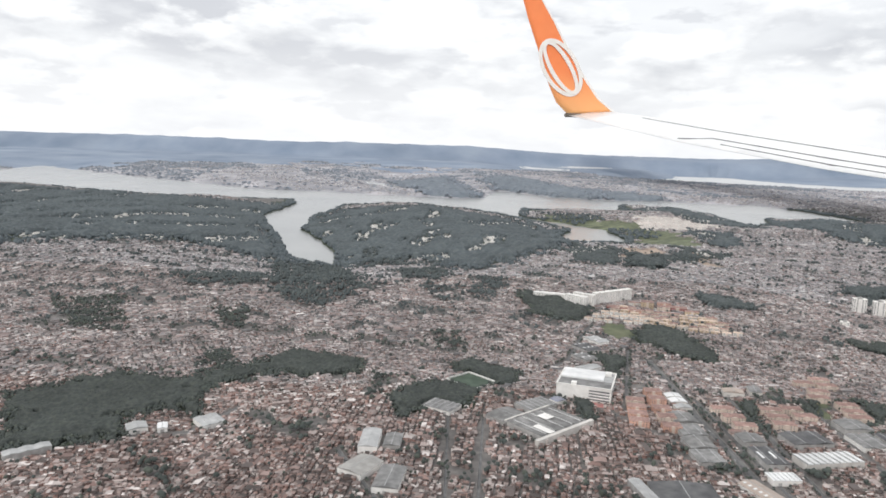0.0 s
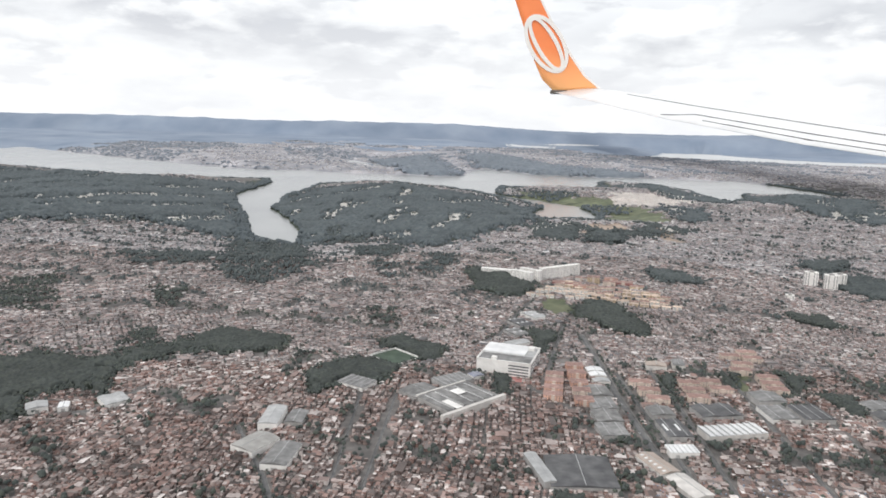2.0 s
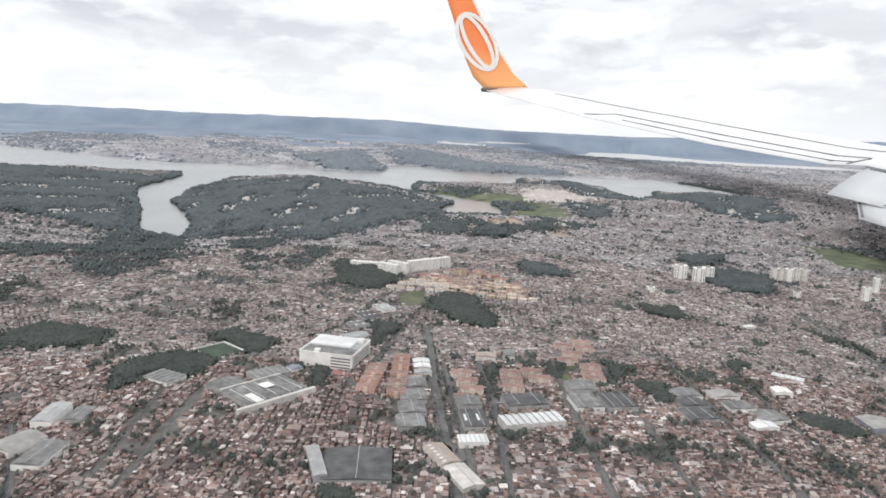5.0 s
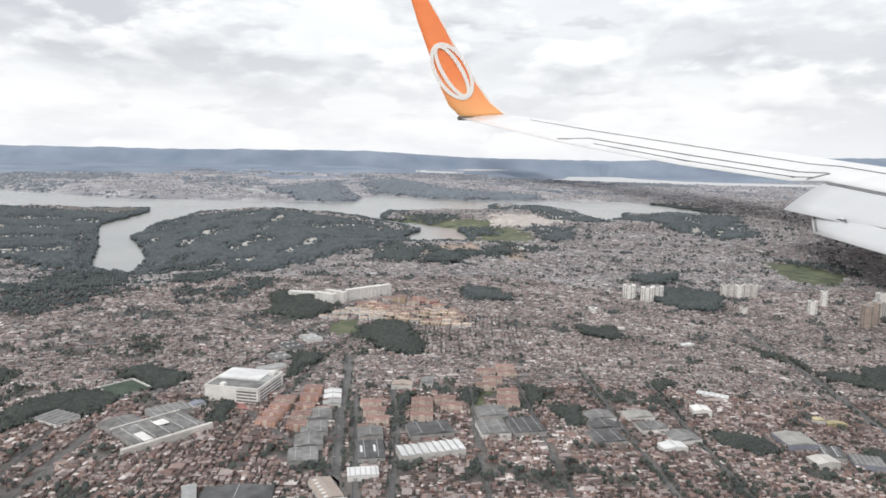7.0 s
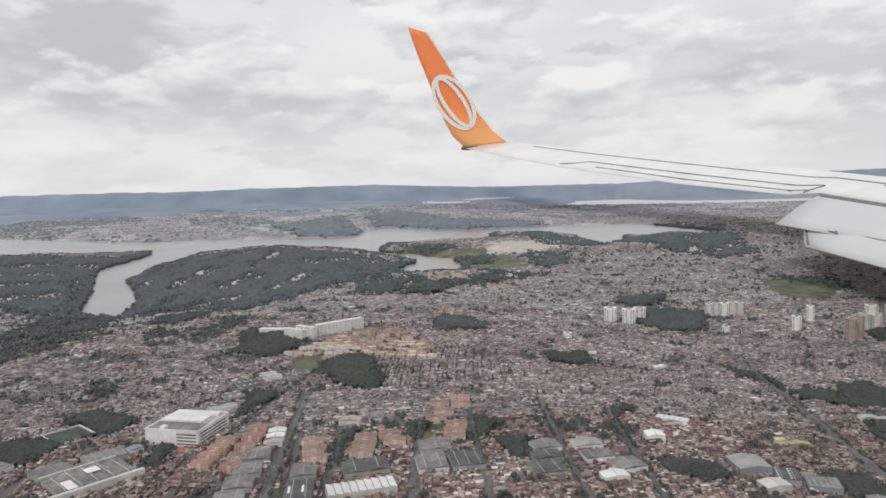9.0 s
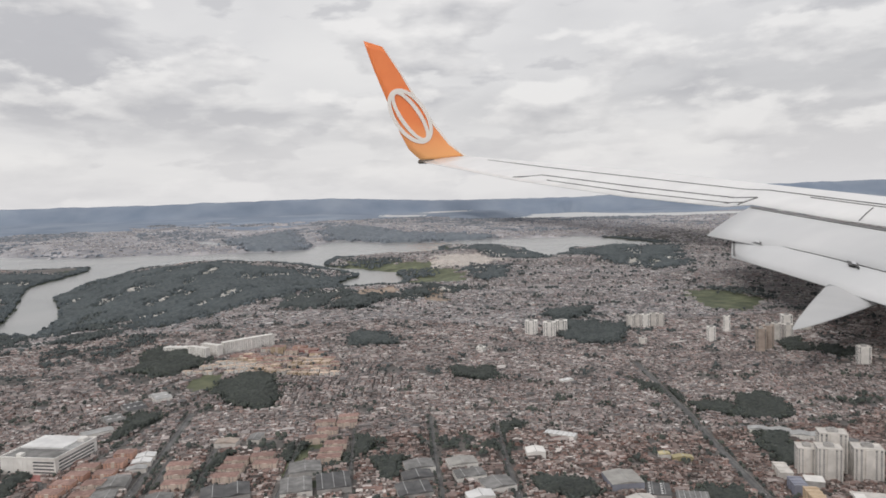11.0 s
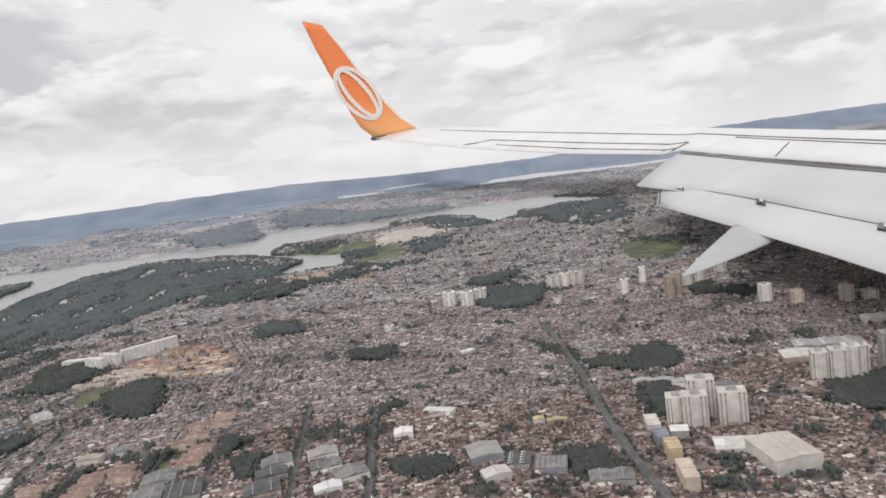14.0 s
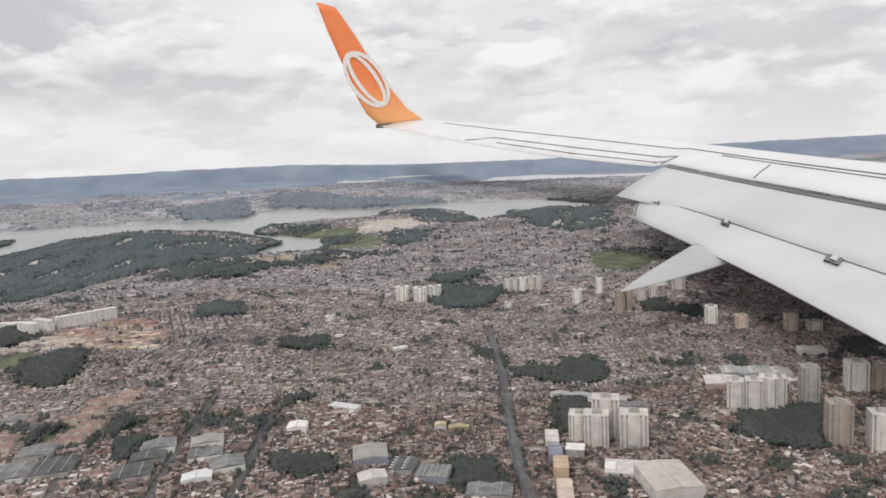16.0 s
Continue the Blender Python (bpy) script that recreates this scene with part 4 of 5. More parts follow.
    warehouse(84.1, 367.3, -60, 7, 14, 2.2, "zinc", "white", "pale hall beside the shopping centre")
    warehouse(312.7, 267.3, -3, 13, 13, 3.4, "dusty", "blue", "blue-walled hall with pale curved roof", 1)
    warehouse(334.1, 251.5, -22, 12, 10, 2.6, "fibre", "blue", "sports hall with striped grey and white roof", 6)
    warehouse(323.8, 259.1, -22, 9, 11, 2.2, "dark", "concrete", "low hall with rows of vents", 2, 5)
    warehouse(233.4, 286.1, 4, 12, 9, 2.4, "fibre", "white", "white-fronted hall beside the avenue", 1)
    warehouse(231.5, 275.9, 4, 12, 8, 2.2, "dark", "concrete", "black-roofed hall beside the avenue", 1)
    warehouse(228.8, 263.8, 4, 13, 11, 2.2, "dark", "concrete", "hall with dark sheet roofs", 2)
    warehouse(251.2, 286.5, 4, 12, 8, 2.4, "dusty", "white", "hall with pale sheet roof", 1)
    warehouse(252.1, 274.2, 4, 12, 8, 2.2, "fibre", "white", "low hall with white front", 2)
    warehouse(260.9, 264.3, 10, 12, 10, 2.2, "fibre", "white", "pale hall with curved forecourt", 1)
    warehouse(252.1, 254.3, 4, 10, 6, 2.2, "metal", "white", "small hall with white roof", 1)
    warehouse(305.8, 323.3, -38, 15, 5, 2.0, "metal", "white", "row of white market roofs", 6)
    warehouse(285.4, 296.3, -8, 8, 7, 3.2, "white", "white", "white three-storey block with windows", 1)
    warehouse(353.1, 295.5, -12, 9, 3.5, 2.2, "yellow", "yellow", "small yellow shop building")
    warehouse(345.6, 297.7, -12, 5, 4, 2.8, "yellow", "cream", "small yellow corner building")
    warehouse(345.5, 429.7, 20, 9, 4, 2.0, "metal", "white", "white-roofed hall among houses", 2)
    warehouse(311.7, 247.5, 4, 10, 7, 3.0, "cream", "cream", "pale brown office block with windows")
    warehouse(351, 235.9, -20, 16, 9, 2.2, "fibre", "concrete", "low hall with mottled grey roof", 2)
    warehouse(412.8, 225.8, -6, 17, 21, 6.2, "sand", "cream", "high sand-roofed store with columned walls", 1, 0, "store")
    warehouse(492.2, 315.6, -25, 17, 14, 3.4, "cream", "beige", "pale flat-roofed hall among houses", 1)
    warehouse(517.2, 325, -25, 34, 12, 2.6, "zinc", "concrete", "long grey hall behind the towers", 3, 3)
    warehouse(567.3, 345.9, -25, 14, 10, 3.4, "cream", "cream", "cream hall with round roof parts", 2)
    warehouse(435.8, 302, -28, 18, 6, 2.4, "fibre", "concrete", "long hall with grey roof", 2)
    warehouse(429.5, 312.5, -28, 18, 6, 2.4, "zinc", "white", "long hall with pale roof", 2)
    warehouse(416, 325, -28, 20, 5, 2.0, "zinc", "white", "low hall with light roof", 2)
    # towers
    for x, y, h in [(369.1, 589, 14), (383.3, 582.6, 14), (398.2, 595.3, 12.7)]:
        tower(x, y, -20, 10.5, 7, h, "white", "white apartment tower with dark window columns", 5, "three white towers")
    for x, y, h, w in [(405.5, 269.7, 14.9, 9.6), (412.8, 277, 18.5, 11.0), (419.6, 265, 15.2, 11.0), (401.0, 277.5, 12.5, 8.0)]:
        tower(x, y, -26, w, 7.6, h, "cream", "tall pale grey residential tower, ribbed with window columns", 6, "tower complex")
    pod = thing("podium", 409, 243, -26, 20, 12, "flat concrete parking podium of the towers", "podium")
    part("deck", boxes((-11, 11, -6, 6, -1, 2.0), bevel=0.1), "cream", pod)
    part("canopy", boxes((-11, -7, -5, 1, 2.0, 3.2), bevel=0.05), "white", pod)
    annex = thing("podium", 393, 262, -26, 7, 6, "low white annex beside the towers", "podium")
    part("deck", boxes((-3.5, 3.5, -3, 3, -1, 4.0), bevel=0.1), "concrete", annex)
    part("canopy", boxes((-3.7, 3.7, -3.2, 3.2, 4.0, 4.3), bevel=0.05), "white", annex)
    for x, y, h in [(479.7, 286.4, 15), (485.9, 282.2, 16), (493.2, 282.2, 16.5), (499.5, 284.3, 15)]:
        tower(x, y, -30, 7.0, 7, h, "cream", "cream residential tower, one of a close row", 4, "cream towers")
    for x, y, w, h, m in [(514.1, 282.2, 7.5, 19, "concrete"), (545.4, 289.5, 9, 15.5, "white"), (553.8, 287.4, 7, 13.2, "beige"), (495.3, 242.5, 8.6, 18, "beige"), (504.7, 232.1, 8, 16.5, "cream"), (465, 599.5, 6.5, 12, "cream"), (471.3, 598.5, 6, 12.6, "cream"), (478.6, 597.4, 7, 12.4, "white"), (485.9, 596.4, 7, 13.2, "cream"), (492.2, 595.3, 6, 12.6, "cream"), (500.5, 524.4, 6.5, 13, "white"), (531.8, 553.6, 5.4, 15, "white"), (517.2, 483.6, 7, 18.5, "beige"), (525.6, 487.8, 8, 19.7, "beige"), (548.6, 510.8, 6.8, 15.4, "cream"), (559, 510.8, 6.8, 13.5, "cream"), (592.4, 559.9, 9, 11, "white"), (597.6, 541.1, 10, 13, "cream"), (556.9, 428.3, 7.8, 13.3, "white"), (565.3, 407.4, 7, 10.3, "peach"), (589.3, 391.8, 7, 12.3, "peach"), (602.8, 387.6, 8, 7, "cream"), (652.9, 414.8, 7.5, 20, "cream"), (663.4, 412.7, 7.5, 18, "cream"), (656.1, 392.8, 8.5, 15.4, "cream"), (446.3, 533.8, 6, 5, "cream"), (305.7, 502.5, 6, 4.5, "white")]:
        tower(x, y, -25, w, w * 0.9, h, m, {"white": "white", "cream": "cream", "beige": "brownish", "concrete": "grey", "peach": "pale pink"}[m] + " apartment tower rising over the houses", 4, "scattered towers")
    # flats along the avenue
    for x, y, w, h, m in ((375, 226, 15, 5.5, "peach"), (381, 246, 10, 6, "ochre"), (384, 260, 9, 4.5, "blue"), (388, 275, 12, 4, "cream")):
        slab(x, y, 72, w, 5, h, m, "narrow apartment block along the avenue", "avenue flats", 3)


buildings()


# ---- the houses of the city ----
def clearing(x, y):
    return waves(x, y, 150, 61) + 0.5 * waves(x, y, 45, 62)


def green(x, y):
    """Gardens and gullies where trees take the place of houses."""
    return waves(x, y, 70, 71) * 0.75 + 0.7 * waves(x, y, 24, 72)


def lots():
    """Lots in rows along streets; each quarter has its own direction."""
    rs = np.random.RandomState(21)
    out = []
    gx, gy = np.meshgrid(np.arange(-900, 1700, 85.0), np.arange(120, 1800, 85.0))
    seeds = np.column_stack([gx.ravel(), gy.ravel()]) + rs.uniform(-34, 34, (gx.size, 2))
    seeds = seeds[(seeds[:, 0] > -0.78 * seeds[:, 1] - 160) & (seeds[:, 0] < 420 + 1.1 * seeds[:, 1])]
    for i, (sx, sy) in enumerate(seeds):
        far = 0.72 + 0.1 * np.clip((sy - 240) / 140, 0, 1) + 0.6 * np.clip((sy - 420) / 500, 0, 1) + 0.75 * np.clip((sy - 900) / 600, 0, 1)
        ang = rs.uniform(-0.6, 0.6) + (1.57 if rs.rand() < 0.4 else 0)
        if 100 < sx < 330 and sy < 420:
            ang = rs.uniform(-0.1, 0.06)
        if -60 < sx < 70 and sy < 300:
            ang = rs.uniform(-0.15, 0.0) + 1.5
        small = 0.84 + 0.16 * np.clip((sy - 400) / 150, 0, 1)
        pitch, depth, street = 2.35 * far * small * rs.uniform(0.9, 1.2), 3.1 * far * small * rs.uniform(0.9, 1.15), rs.uniform(0.6, 1.3) * far
        n = int(75 / pitch)
        m = int(75 / (2 * depth + street)) + 1
        u, v, s = np.meshgrid(np.arange(-n, n + 1) * pitch, np.arange(-m, m + 1) * (2 * depth + street), np.array([-0.5, 0.5]) * depth)
        v = v + s + 2.0 * np.sin(u / 31 + i)
        u, v = u.ravel() + rs.uniform(-0.3, 0.3, u.size) * far, v.ravel() + rs.uniform(-0.45, 0.45, u.size) * far
        x, y = sx + u * np.cos(ang) - v * np.sin(ang), sy + u * np.sin(ang) + v * np.cos(ang)
        near = np.abs(seeds - (sx, sy)).max(1) < 240
        d2 = ((x[:, None] - seeds[near, 0]) ** 2 + (y[:, None] - seeds[near, 1]) ** 2)
        own = np.flatnonzero(near)[d2.argmin(1)] == i
        k = own.sum()
        big = np.where(rs.rand(k) < 0.1, rs.uniform(1.3, 2.5, k), rs.uniform(0.7, 1.15, k))
        long = np.where(rs.rand(k) < 0.4, rs.uniform(1.2, 2.0, k), 1.0)
        out.append(np.column_stack([x[own], y[own], ang + rs.uniform(-0.07, 0.07, k) + 1.57 * (rs.rand(k) < 0.2), pitch * big * long, depth * big * np.where(long > 1, 0.7, 1.0), np.full(k, far)]))
    a = np.concatenate(out)
    x, y = a[:, 0], a[:, 1]
    ok = (y > 160) & (x > -0.7 * y - 50) & (x < 340 + 1.02 * y) & (y < 1720) & (shore(x, y) > 12)
    a = a[ok]
    x, y = a[:, 0], a[:, 1]
    # the wooded shores keep few houses, in clearings
    rs2 = np.random.RandomState(4)
    wooded = in_zones(("forest",), x, y) & ~((y > 780) & (clearing(x, y) > 0.44) & (rs2.rand(len(x)) < 0.7))
    wooded |= in_zones(("grove",), x, y) & (rs2.rand(len(x)) < 0.62)
    bad = wooded | in_zones(("lawn", "pale", "bare"), x, y) | near_road(x, y, 1.3) | in_foot(x, y)
    woodland = (y > 780) & (x < 150) & (rs2.rand(len(x)) < 0.55) & ~in_zones(("forest",), x, y)
    sparse = (green(x, y) > 0.8 - 0.32 * ((y > 420) & (x < 170))) | (rs2.rand(len(x)) < 0.04)
    return a[~(bad | woodland | sparse)]


LOTS = lots()
# the row of lots under the flight path is built house by house
_near = (LOTS[:, 0] > 110) & (LOTS[:, 0] < 330) & (LOTS[:, 1] > 203) & (LOTS[:, 1] < 222)
_pick = np.flatnonzero(_near)[:300]
NEAR_LOTS = LOTS[_pick]
LOTS = np.delete(LOTS, _pick, 0)


def house_mesh(name, a, gable, rs, mats=("wall", "roof")):
    n = len(a)
    x, y, ang, pitch, depth, far = a.T
    w, d = pitch * rs.uniform(0.78, 1.04, n) / 2, depth * rs.uniform(0.7, 1.0, n) / 2
    h = STOREY * np.choose(rs.randint(0, 6, n), [0.8, 1.0, 1.2, 1.5, 1.9, 2.4]) * (0.72 + 0.28 * far)
    z = land(x, y)
    c, s = np.cos(ang), np.sin(ang)
    # walls: eight corners; roof: a sheet of its own with eaves
    su, sv = np.array([-1, 1, 1, -1]), np.array([-1, -1, 1, 1])
    eave = 1 + rs.uniform(0.03, 0.12, n)
    ux = np.column_stack([w[:, None] * np.tile(su, 2), (w * eave)[:, None] * su])
    vy = np.column_stack([d[:, None] * np.tile(sv, 2), (d * eave)[:, None] * sv])
    top = np.repeat(h[:, None], 4, 1)
    if not gable:
        top[:, 2:] += (rs.uniform(-0.3, 0.3, n) * far)[:, None]
    zz = np.column_stack([np.repeat(z[:, None] - 0.8, 4, 1), z[:, None] + top, z[:, None] + top + 0.06])
    if gable:
        rise = rs.uniform(0.18, 0.42, n) * far
        o = np.zeros(n)
        ux = np.column_stack([ux, -w, w, -w * eave, w * eave])
        vy = np.column_stack([vy, o, o, o, o])
        zz = np.column_stack([zz, z + h + rise, z + h + rise, z + h + rise + 0.06, z + h + rise + 0.06])
    X = x[:, None] + ux * c[:, None] - vy * s[:, None]
    Y = y[:, None] + ux * s[:, None] + vy * c[:, None]
    V = np.stack([X, Y, zz], -1)
    b = (np.arange(n) * V.shape[1])[:, None]

    def F(*q):
        return b + np.array(q)[None]

    walls = [F(0, 1, 5, 4), F(1, 2, 6, 5), F(2, 3, 7, 6), F(3, 0, 4, 7)]
    if gable:
        faces = [(np.concatenate(walls), 0), (np.concatenate([F(8, 9, 15, 14), F(10, 11, 14, 15)]), 1), (np.concatenate([F(5, 6, 13), F(7, 4, 12)]), 0)]
    else:
        faces = [(np.concatenate(walls), 0), (F(8, 9, 10, 11), 1)]
    return mesh_from(name, V, faces, mats)


def make_houses():
    rs = np.random.RandomState(8)
    y = LOTS[:, 1]
    glade = (y > 780) & in_zones(("forest",), LOTS[:, 0], y)
    for t in (True, False):
        sel = LOTS[glade][t::2]
        tagged(new("houses", house_mesh("houses", sel, t, rs, ("white", "cream"))), "pale houses in clearings of the wooded shore", "houses", kind="stuff")
    # the two farther bands of houses take the walls and roofs with painted haze
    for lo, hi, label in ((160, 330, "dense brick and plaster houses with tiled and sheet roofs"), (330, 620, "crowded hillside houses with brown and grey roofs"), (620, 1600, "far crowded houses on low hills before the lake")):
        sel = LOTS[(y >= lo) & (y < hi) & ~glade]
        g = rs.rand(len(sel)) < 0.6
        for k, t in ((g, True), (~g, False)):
            ob = new("houses", house_mesh("houses", sel[k], t, rs, ("wall", "roof") if hi < 400 else ("wall_mid", "roof_mid") if hi < 700 else ("wall_haze", "roof_haze")))
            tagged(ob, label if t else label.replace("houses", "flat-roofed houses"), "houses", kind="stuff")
    # water tanks and roof sheds on the flat roofs of the nearest quarter
    sel = LOTS[(y < 420)]
    sel = sel[rs.rand(len(sel)) < 0.15].copy()
    sel[:, 0] += rs.uniform(-0.5, 0.5, len(sel))
    sel[:, 1] += rs.uniform(-0.5, 0.5, len(sel))
    sel[:, 3] *= 0.35
    sel[:, 4] *= 0.3
    up = house_mesh("roof_sheds", sel, False, rs)
    co = np.empty(len(up.vertices) * 3, np.float32)
    up.vertices.foreach_get("co", co)
    co = co.reshape(-1, 3)
    co[:, 2] += 0.7
    up.vertices.foreach_set("co", co.ravel())
    tagged(new("roof_sheds", up), "small roof sheds and water tanks on houses", "roof sheds", kind="stuff")
    # the town beyond the lake
    n = 26000
    x, yy = rs.uniform(-2600, 3200, n), 2030 + 1900 * rs.rand(n) ** 1.2
    keep = (shore(x, yy) > 15) & ~in_zones(("far_forest",), x, yy) & (x > -0.72 * yy - 60) & (x < 340 + 1.05 * yy)
    keep &= waves(x, yy, 520, 51) + 0.5 * waves(x, yy, 170, 52) < 0.15 + 0.4 * (yy < 2900)
    keep &= ~(x + 0.38 * yy < 60 + 260 * waves(x, yy, 400, 54)) & ~far_woods(x, yy)
    x, yy = x[keep], yy[keep]
    x2, y2 = rs.uniform(500, 2600, 13000), rs.uniform(1600, 2250, 13000)
    ok = (shore(x2, y2) > 12) & (x2 < 340 + 1.05 * y2) & ~in_zones(("forest", "far_forest", "pale", "lawn"), x2, y2) & (waves(x2, y2, 200, 53) < 0.75)
    x, yy = np.concatenate([x, x2[ok]]), np.concatenate([yy, y2[ok]])
    k = len(x)
    far = rs.uniform(1.6, 3.2, k)
    a = np.column_stack([x, yy, rs.uniform(0, 3, k), far * 2.2, far * 2.4, far])
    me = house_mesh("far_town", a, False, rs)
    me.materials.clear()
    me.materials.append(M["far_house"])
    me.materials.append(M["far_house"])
    tagged(new("far_town", me), "far town on the other shore, paled by painted haze", "town", kind="stuff")


make_houses()


def graves():
    rs = np.random.RandomState(19)
    n = 5000
    x, y = rs.uniform(380, 560, n), rs.uniform(1180, 1560, n)
    k = in_zones(("pale",), x, y)
    x, y = x[k], y[k]
    k = len(x)
    me = house_mesh("gravestones", np.column_stack([x, y, rs.uniform(-0.2, 0.2, k), np.full(k, 1.6), np.full(k, 2.2), rs.uniform(0.8, 1.3, k)]), False, rs, ("white", "pale"))
    tagged(new("gravestones", me), "pale crowded tombs of a hillside cemetery", "tombs", kind="stuff")


graves()


# ---- trees ----
PHI = (1 + 5 ** 0.5) / 2
ICO = np.array([(-1, PHI, 0), (1, PHI, 0), (-1, -PHI, 0), (1, -PHI, 0), (0, -1, PHI), (0, 1, PHI), (0, -1, -PHI), (0, 1, -PHI), (PHI, 0, -1), (PHI, 0, 1), (-PHI, 0, -1), (-PHI, 0, 1)]) / math.hypot(1, PHI)
ICO_F = np.array([(0, 11, 5), (0, 5, 1), (0, 1, 7), (0, 7, 10), (0, 10, 11), (1, 5, 9), (5, 11, 4), (11, 10, 2), (10, 7, 6), (7, 1, 8), (3, 9, 4), (3, 4, 2), (3, 2, 6), (3, 6, 8), (3, 8, 9), (4, 9, 5), (2, 4, 11), (6, 2, 10), (8, 6, 7), (9, 8, 1)])


TOP_F = ICO_F[ICO[ICO_F].mean(1)[:, 2] > -0.35]


def crowns(name, x, y, z, r, rs, mat, flat=1.0):
    """Ragged clumps of leaves: twisted, uneven lumps."""
    n = len(x)
    a = rs.uniform(0, 6.28, n)
    V = ICO[None] * rs.uniform(0.76, 1.18, (n, 12, 1)) * r[:, None, None]
    V = V * np.stack([np.ones(n), np.ones(n), flat * rs.uniform(0.75, 1.15, n)], -1)[:, None]
    X, Y = V[..., 0] * np.cos(a)[:, None] - V[..., 1] * np.sin(a)[:, None], V[..., 0] * np.sin(a)[:, None] + V[..., 1] * np.cos(a)[:, None]
    P = np.stack([X + x[:, None], Y + y[:, None], V[..., 2] + z[:, None]], -1)
    f = (np.arange(n)[:, None, None] * 12 + TOP_F[None]).reshape(-1, 3)
    return mesh_from(name, P, [(f, 0)], [mat], True)


def make_woods():
    rs = np.random.RandomState(77)
    for kind, outline in ZONES:
        if kind not in ("forest", "far_forest", "grove"):
            continue
        o = np.array(outline, float)
        cy = o[:, 1].mean()
        r0 = 0.8 + np.clip((cy - 350) / 700, 0, 1) * 1.7 + np.clip((cy - 1800) / 600, 0, 1) * 2.2
        tall = np.where(cy < 760, 2.7, 1.7) * r0
        # the farther the wood, the more painted haze its colour holds
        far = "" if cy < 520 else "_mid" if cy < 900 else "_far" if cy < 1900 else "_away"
        label = "dense dark green wood between house quarters" if cy < 760 else "wooded shore of dark trees along the reservoir"
        size = math.sqrt(np.ptp(o[:, 0]) * np.ptp(o[:, 1]))

        def scatter(step, pad):
            gx, gy = np.meshgrid(np.arange(o[:, 0].min() - pad, o[:, 0].max() + pad, step), np.arange(o[:, 1].min() - pad, o[:, 1].max() + pad, step))
            return gx + rs.uniform(-0.45, 0.45, gx.shape) * step, gy + rs.uniform(-0.45, 0.45, gx.shape) * step

        def free(x, y):
            k = (shore(x, y) > 2) & ~in_foot(x, y) & ~near_road(x, y, -0.3)
            if cy > 780 and kind == "forest":
                k &= clearing(x, y) < 0.44
            return k

        if kind != "grove":
            # the closed canopy: one uneven sheet of tree tops that comes down at its edges
            gx, gy = scatter(r0 * (0.85 if cy < 760 else 1.05 if cy < 1900 else 1.6), r0)
            x, y = gx.ravel(), gy.ravel()
            wx, wy = wobble(x, y)
            ok = inside(outline, wx, wy) & free(x, y)
            if cy < 760:
                ok &= edge_distance(outline, wx, wy) > 0.07 * size * (0.35 + waves(x, y, 15, 67))
            ok = ok.reshape(gx.shape)
            cell = ok[1:, 1:] & ok[:-1, 1:] & ok[1:, :-1] & ok[:-1, :-1]
            full = np.zeros(gx.shape, bool)
            full[1:-1, 1:-1] = cell[1:, 1:] & cell[:-1, 1:] & cell[1:, :-1] & cell[:-1, :-1]
            up = tall * (1.15 + 0.3 * waves(x, y, 25, 63) + 0.16 * waves(x, y, 9, 66)) + r0 * rs.uniform(-0.6, 0.6, len(x))
            z = land(x, y) + np.where(full.ravel(), up, -0.4)
            idx = np.arange(gx.size).reshape(gx.shape)
            f = np.stack([idx[:-1, :-1], idx[:-1, 1:], idx[1:, 1:], idx[1:, :-1]], -1)[cell]
            if len(f):
                used, f = np.unique(f, return_inverse=True)
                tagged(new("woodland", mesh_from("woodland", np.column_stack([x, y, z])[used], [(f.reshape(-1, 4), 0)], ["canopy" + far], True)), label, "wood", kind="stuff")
        # single crowns along the ragged edge, and a few that stand above the rest
        gx, gy = scatter(r0 * 1.3, 25)
        x, y = gx.ravel(), gy.ravel()
        wx, wy = wobble(x, y)
        e = edge_distance(outline, wx, wy)
        inn = inside(outline, wx, wy)
        open_ = np.zeros(len(x), bool)
        if cy > 780 and kind == "forest":
            open_ = clearing(x, y) > 0.4
        chance = np.where(inn, np.where((e < 2.2 * r0 + (0.06 * size if cy < 760 else 0)) | (kind == "grove"), 0.6, np.where(open_, 0.14, 0.05)), 0.4 * np.exp(-e / (0.014 * size + 0.6)))
        if kind == "grove":
            chance = chance * np.where(waves(x, y, 16, 64) > -0.25, 0.8, 0.1)
        k = (rs.rand(len(x)) < chance) & (shore(x, y) > 2) & ~in_foot(x, y) & ~near_road(x, y, -0.3)
        x, y = x[k], y[k]
        if len(x) == 0:
            continue
        r = r0 * rs.uniform(0.6, 1.2, len(x))
        z = land(x, y) + tall * (0.75 + 0.3 * waves(x, y, 25, 63) + rs.uniform(-0.15, 0.2, len(x)))
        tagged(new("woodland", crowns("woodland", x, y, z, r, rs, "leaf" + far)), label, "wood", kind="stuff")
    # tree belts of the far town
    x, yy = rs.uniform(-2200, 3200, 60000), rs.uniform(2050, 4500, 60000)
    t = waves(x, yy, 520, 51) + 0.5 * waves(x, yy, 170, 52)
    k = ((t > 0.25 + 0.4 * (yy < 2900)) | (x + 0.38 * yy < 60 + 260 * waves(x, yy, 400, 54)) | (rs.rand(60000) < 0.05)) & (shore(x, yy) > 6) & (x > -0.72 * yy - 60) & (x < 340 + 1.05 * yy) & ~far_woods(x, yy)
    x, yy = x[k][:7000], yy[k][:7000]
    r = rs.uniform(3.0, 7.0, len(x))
    tagged(new("far_trees", crowns("far_trees", x, yy, land(x, yy) + 0.2 * r, r, rs, "leaf_away", 0.5)), "far belts of trees beyond the lake, blue with painted haze", "trees", kind="stuff")
    # trees scattered among the houses, in loose strings along the streets
    n = 90000
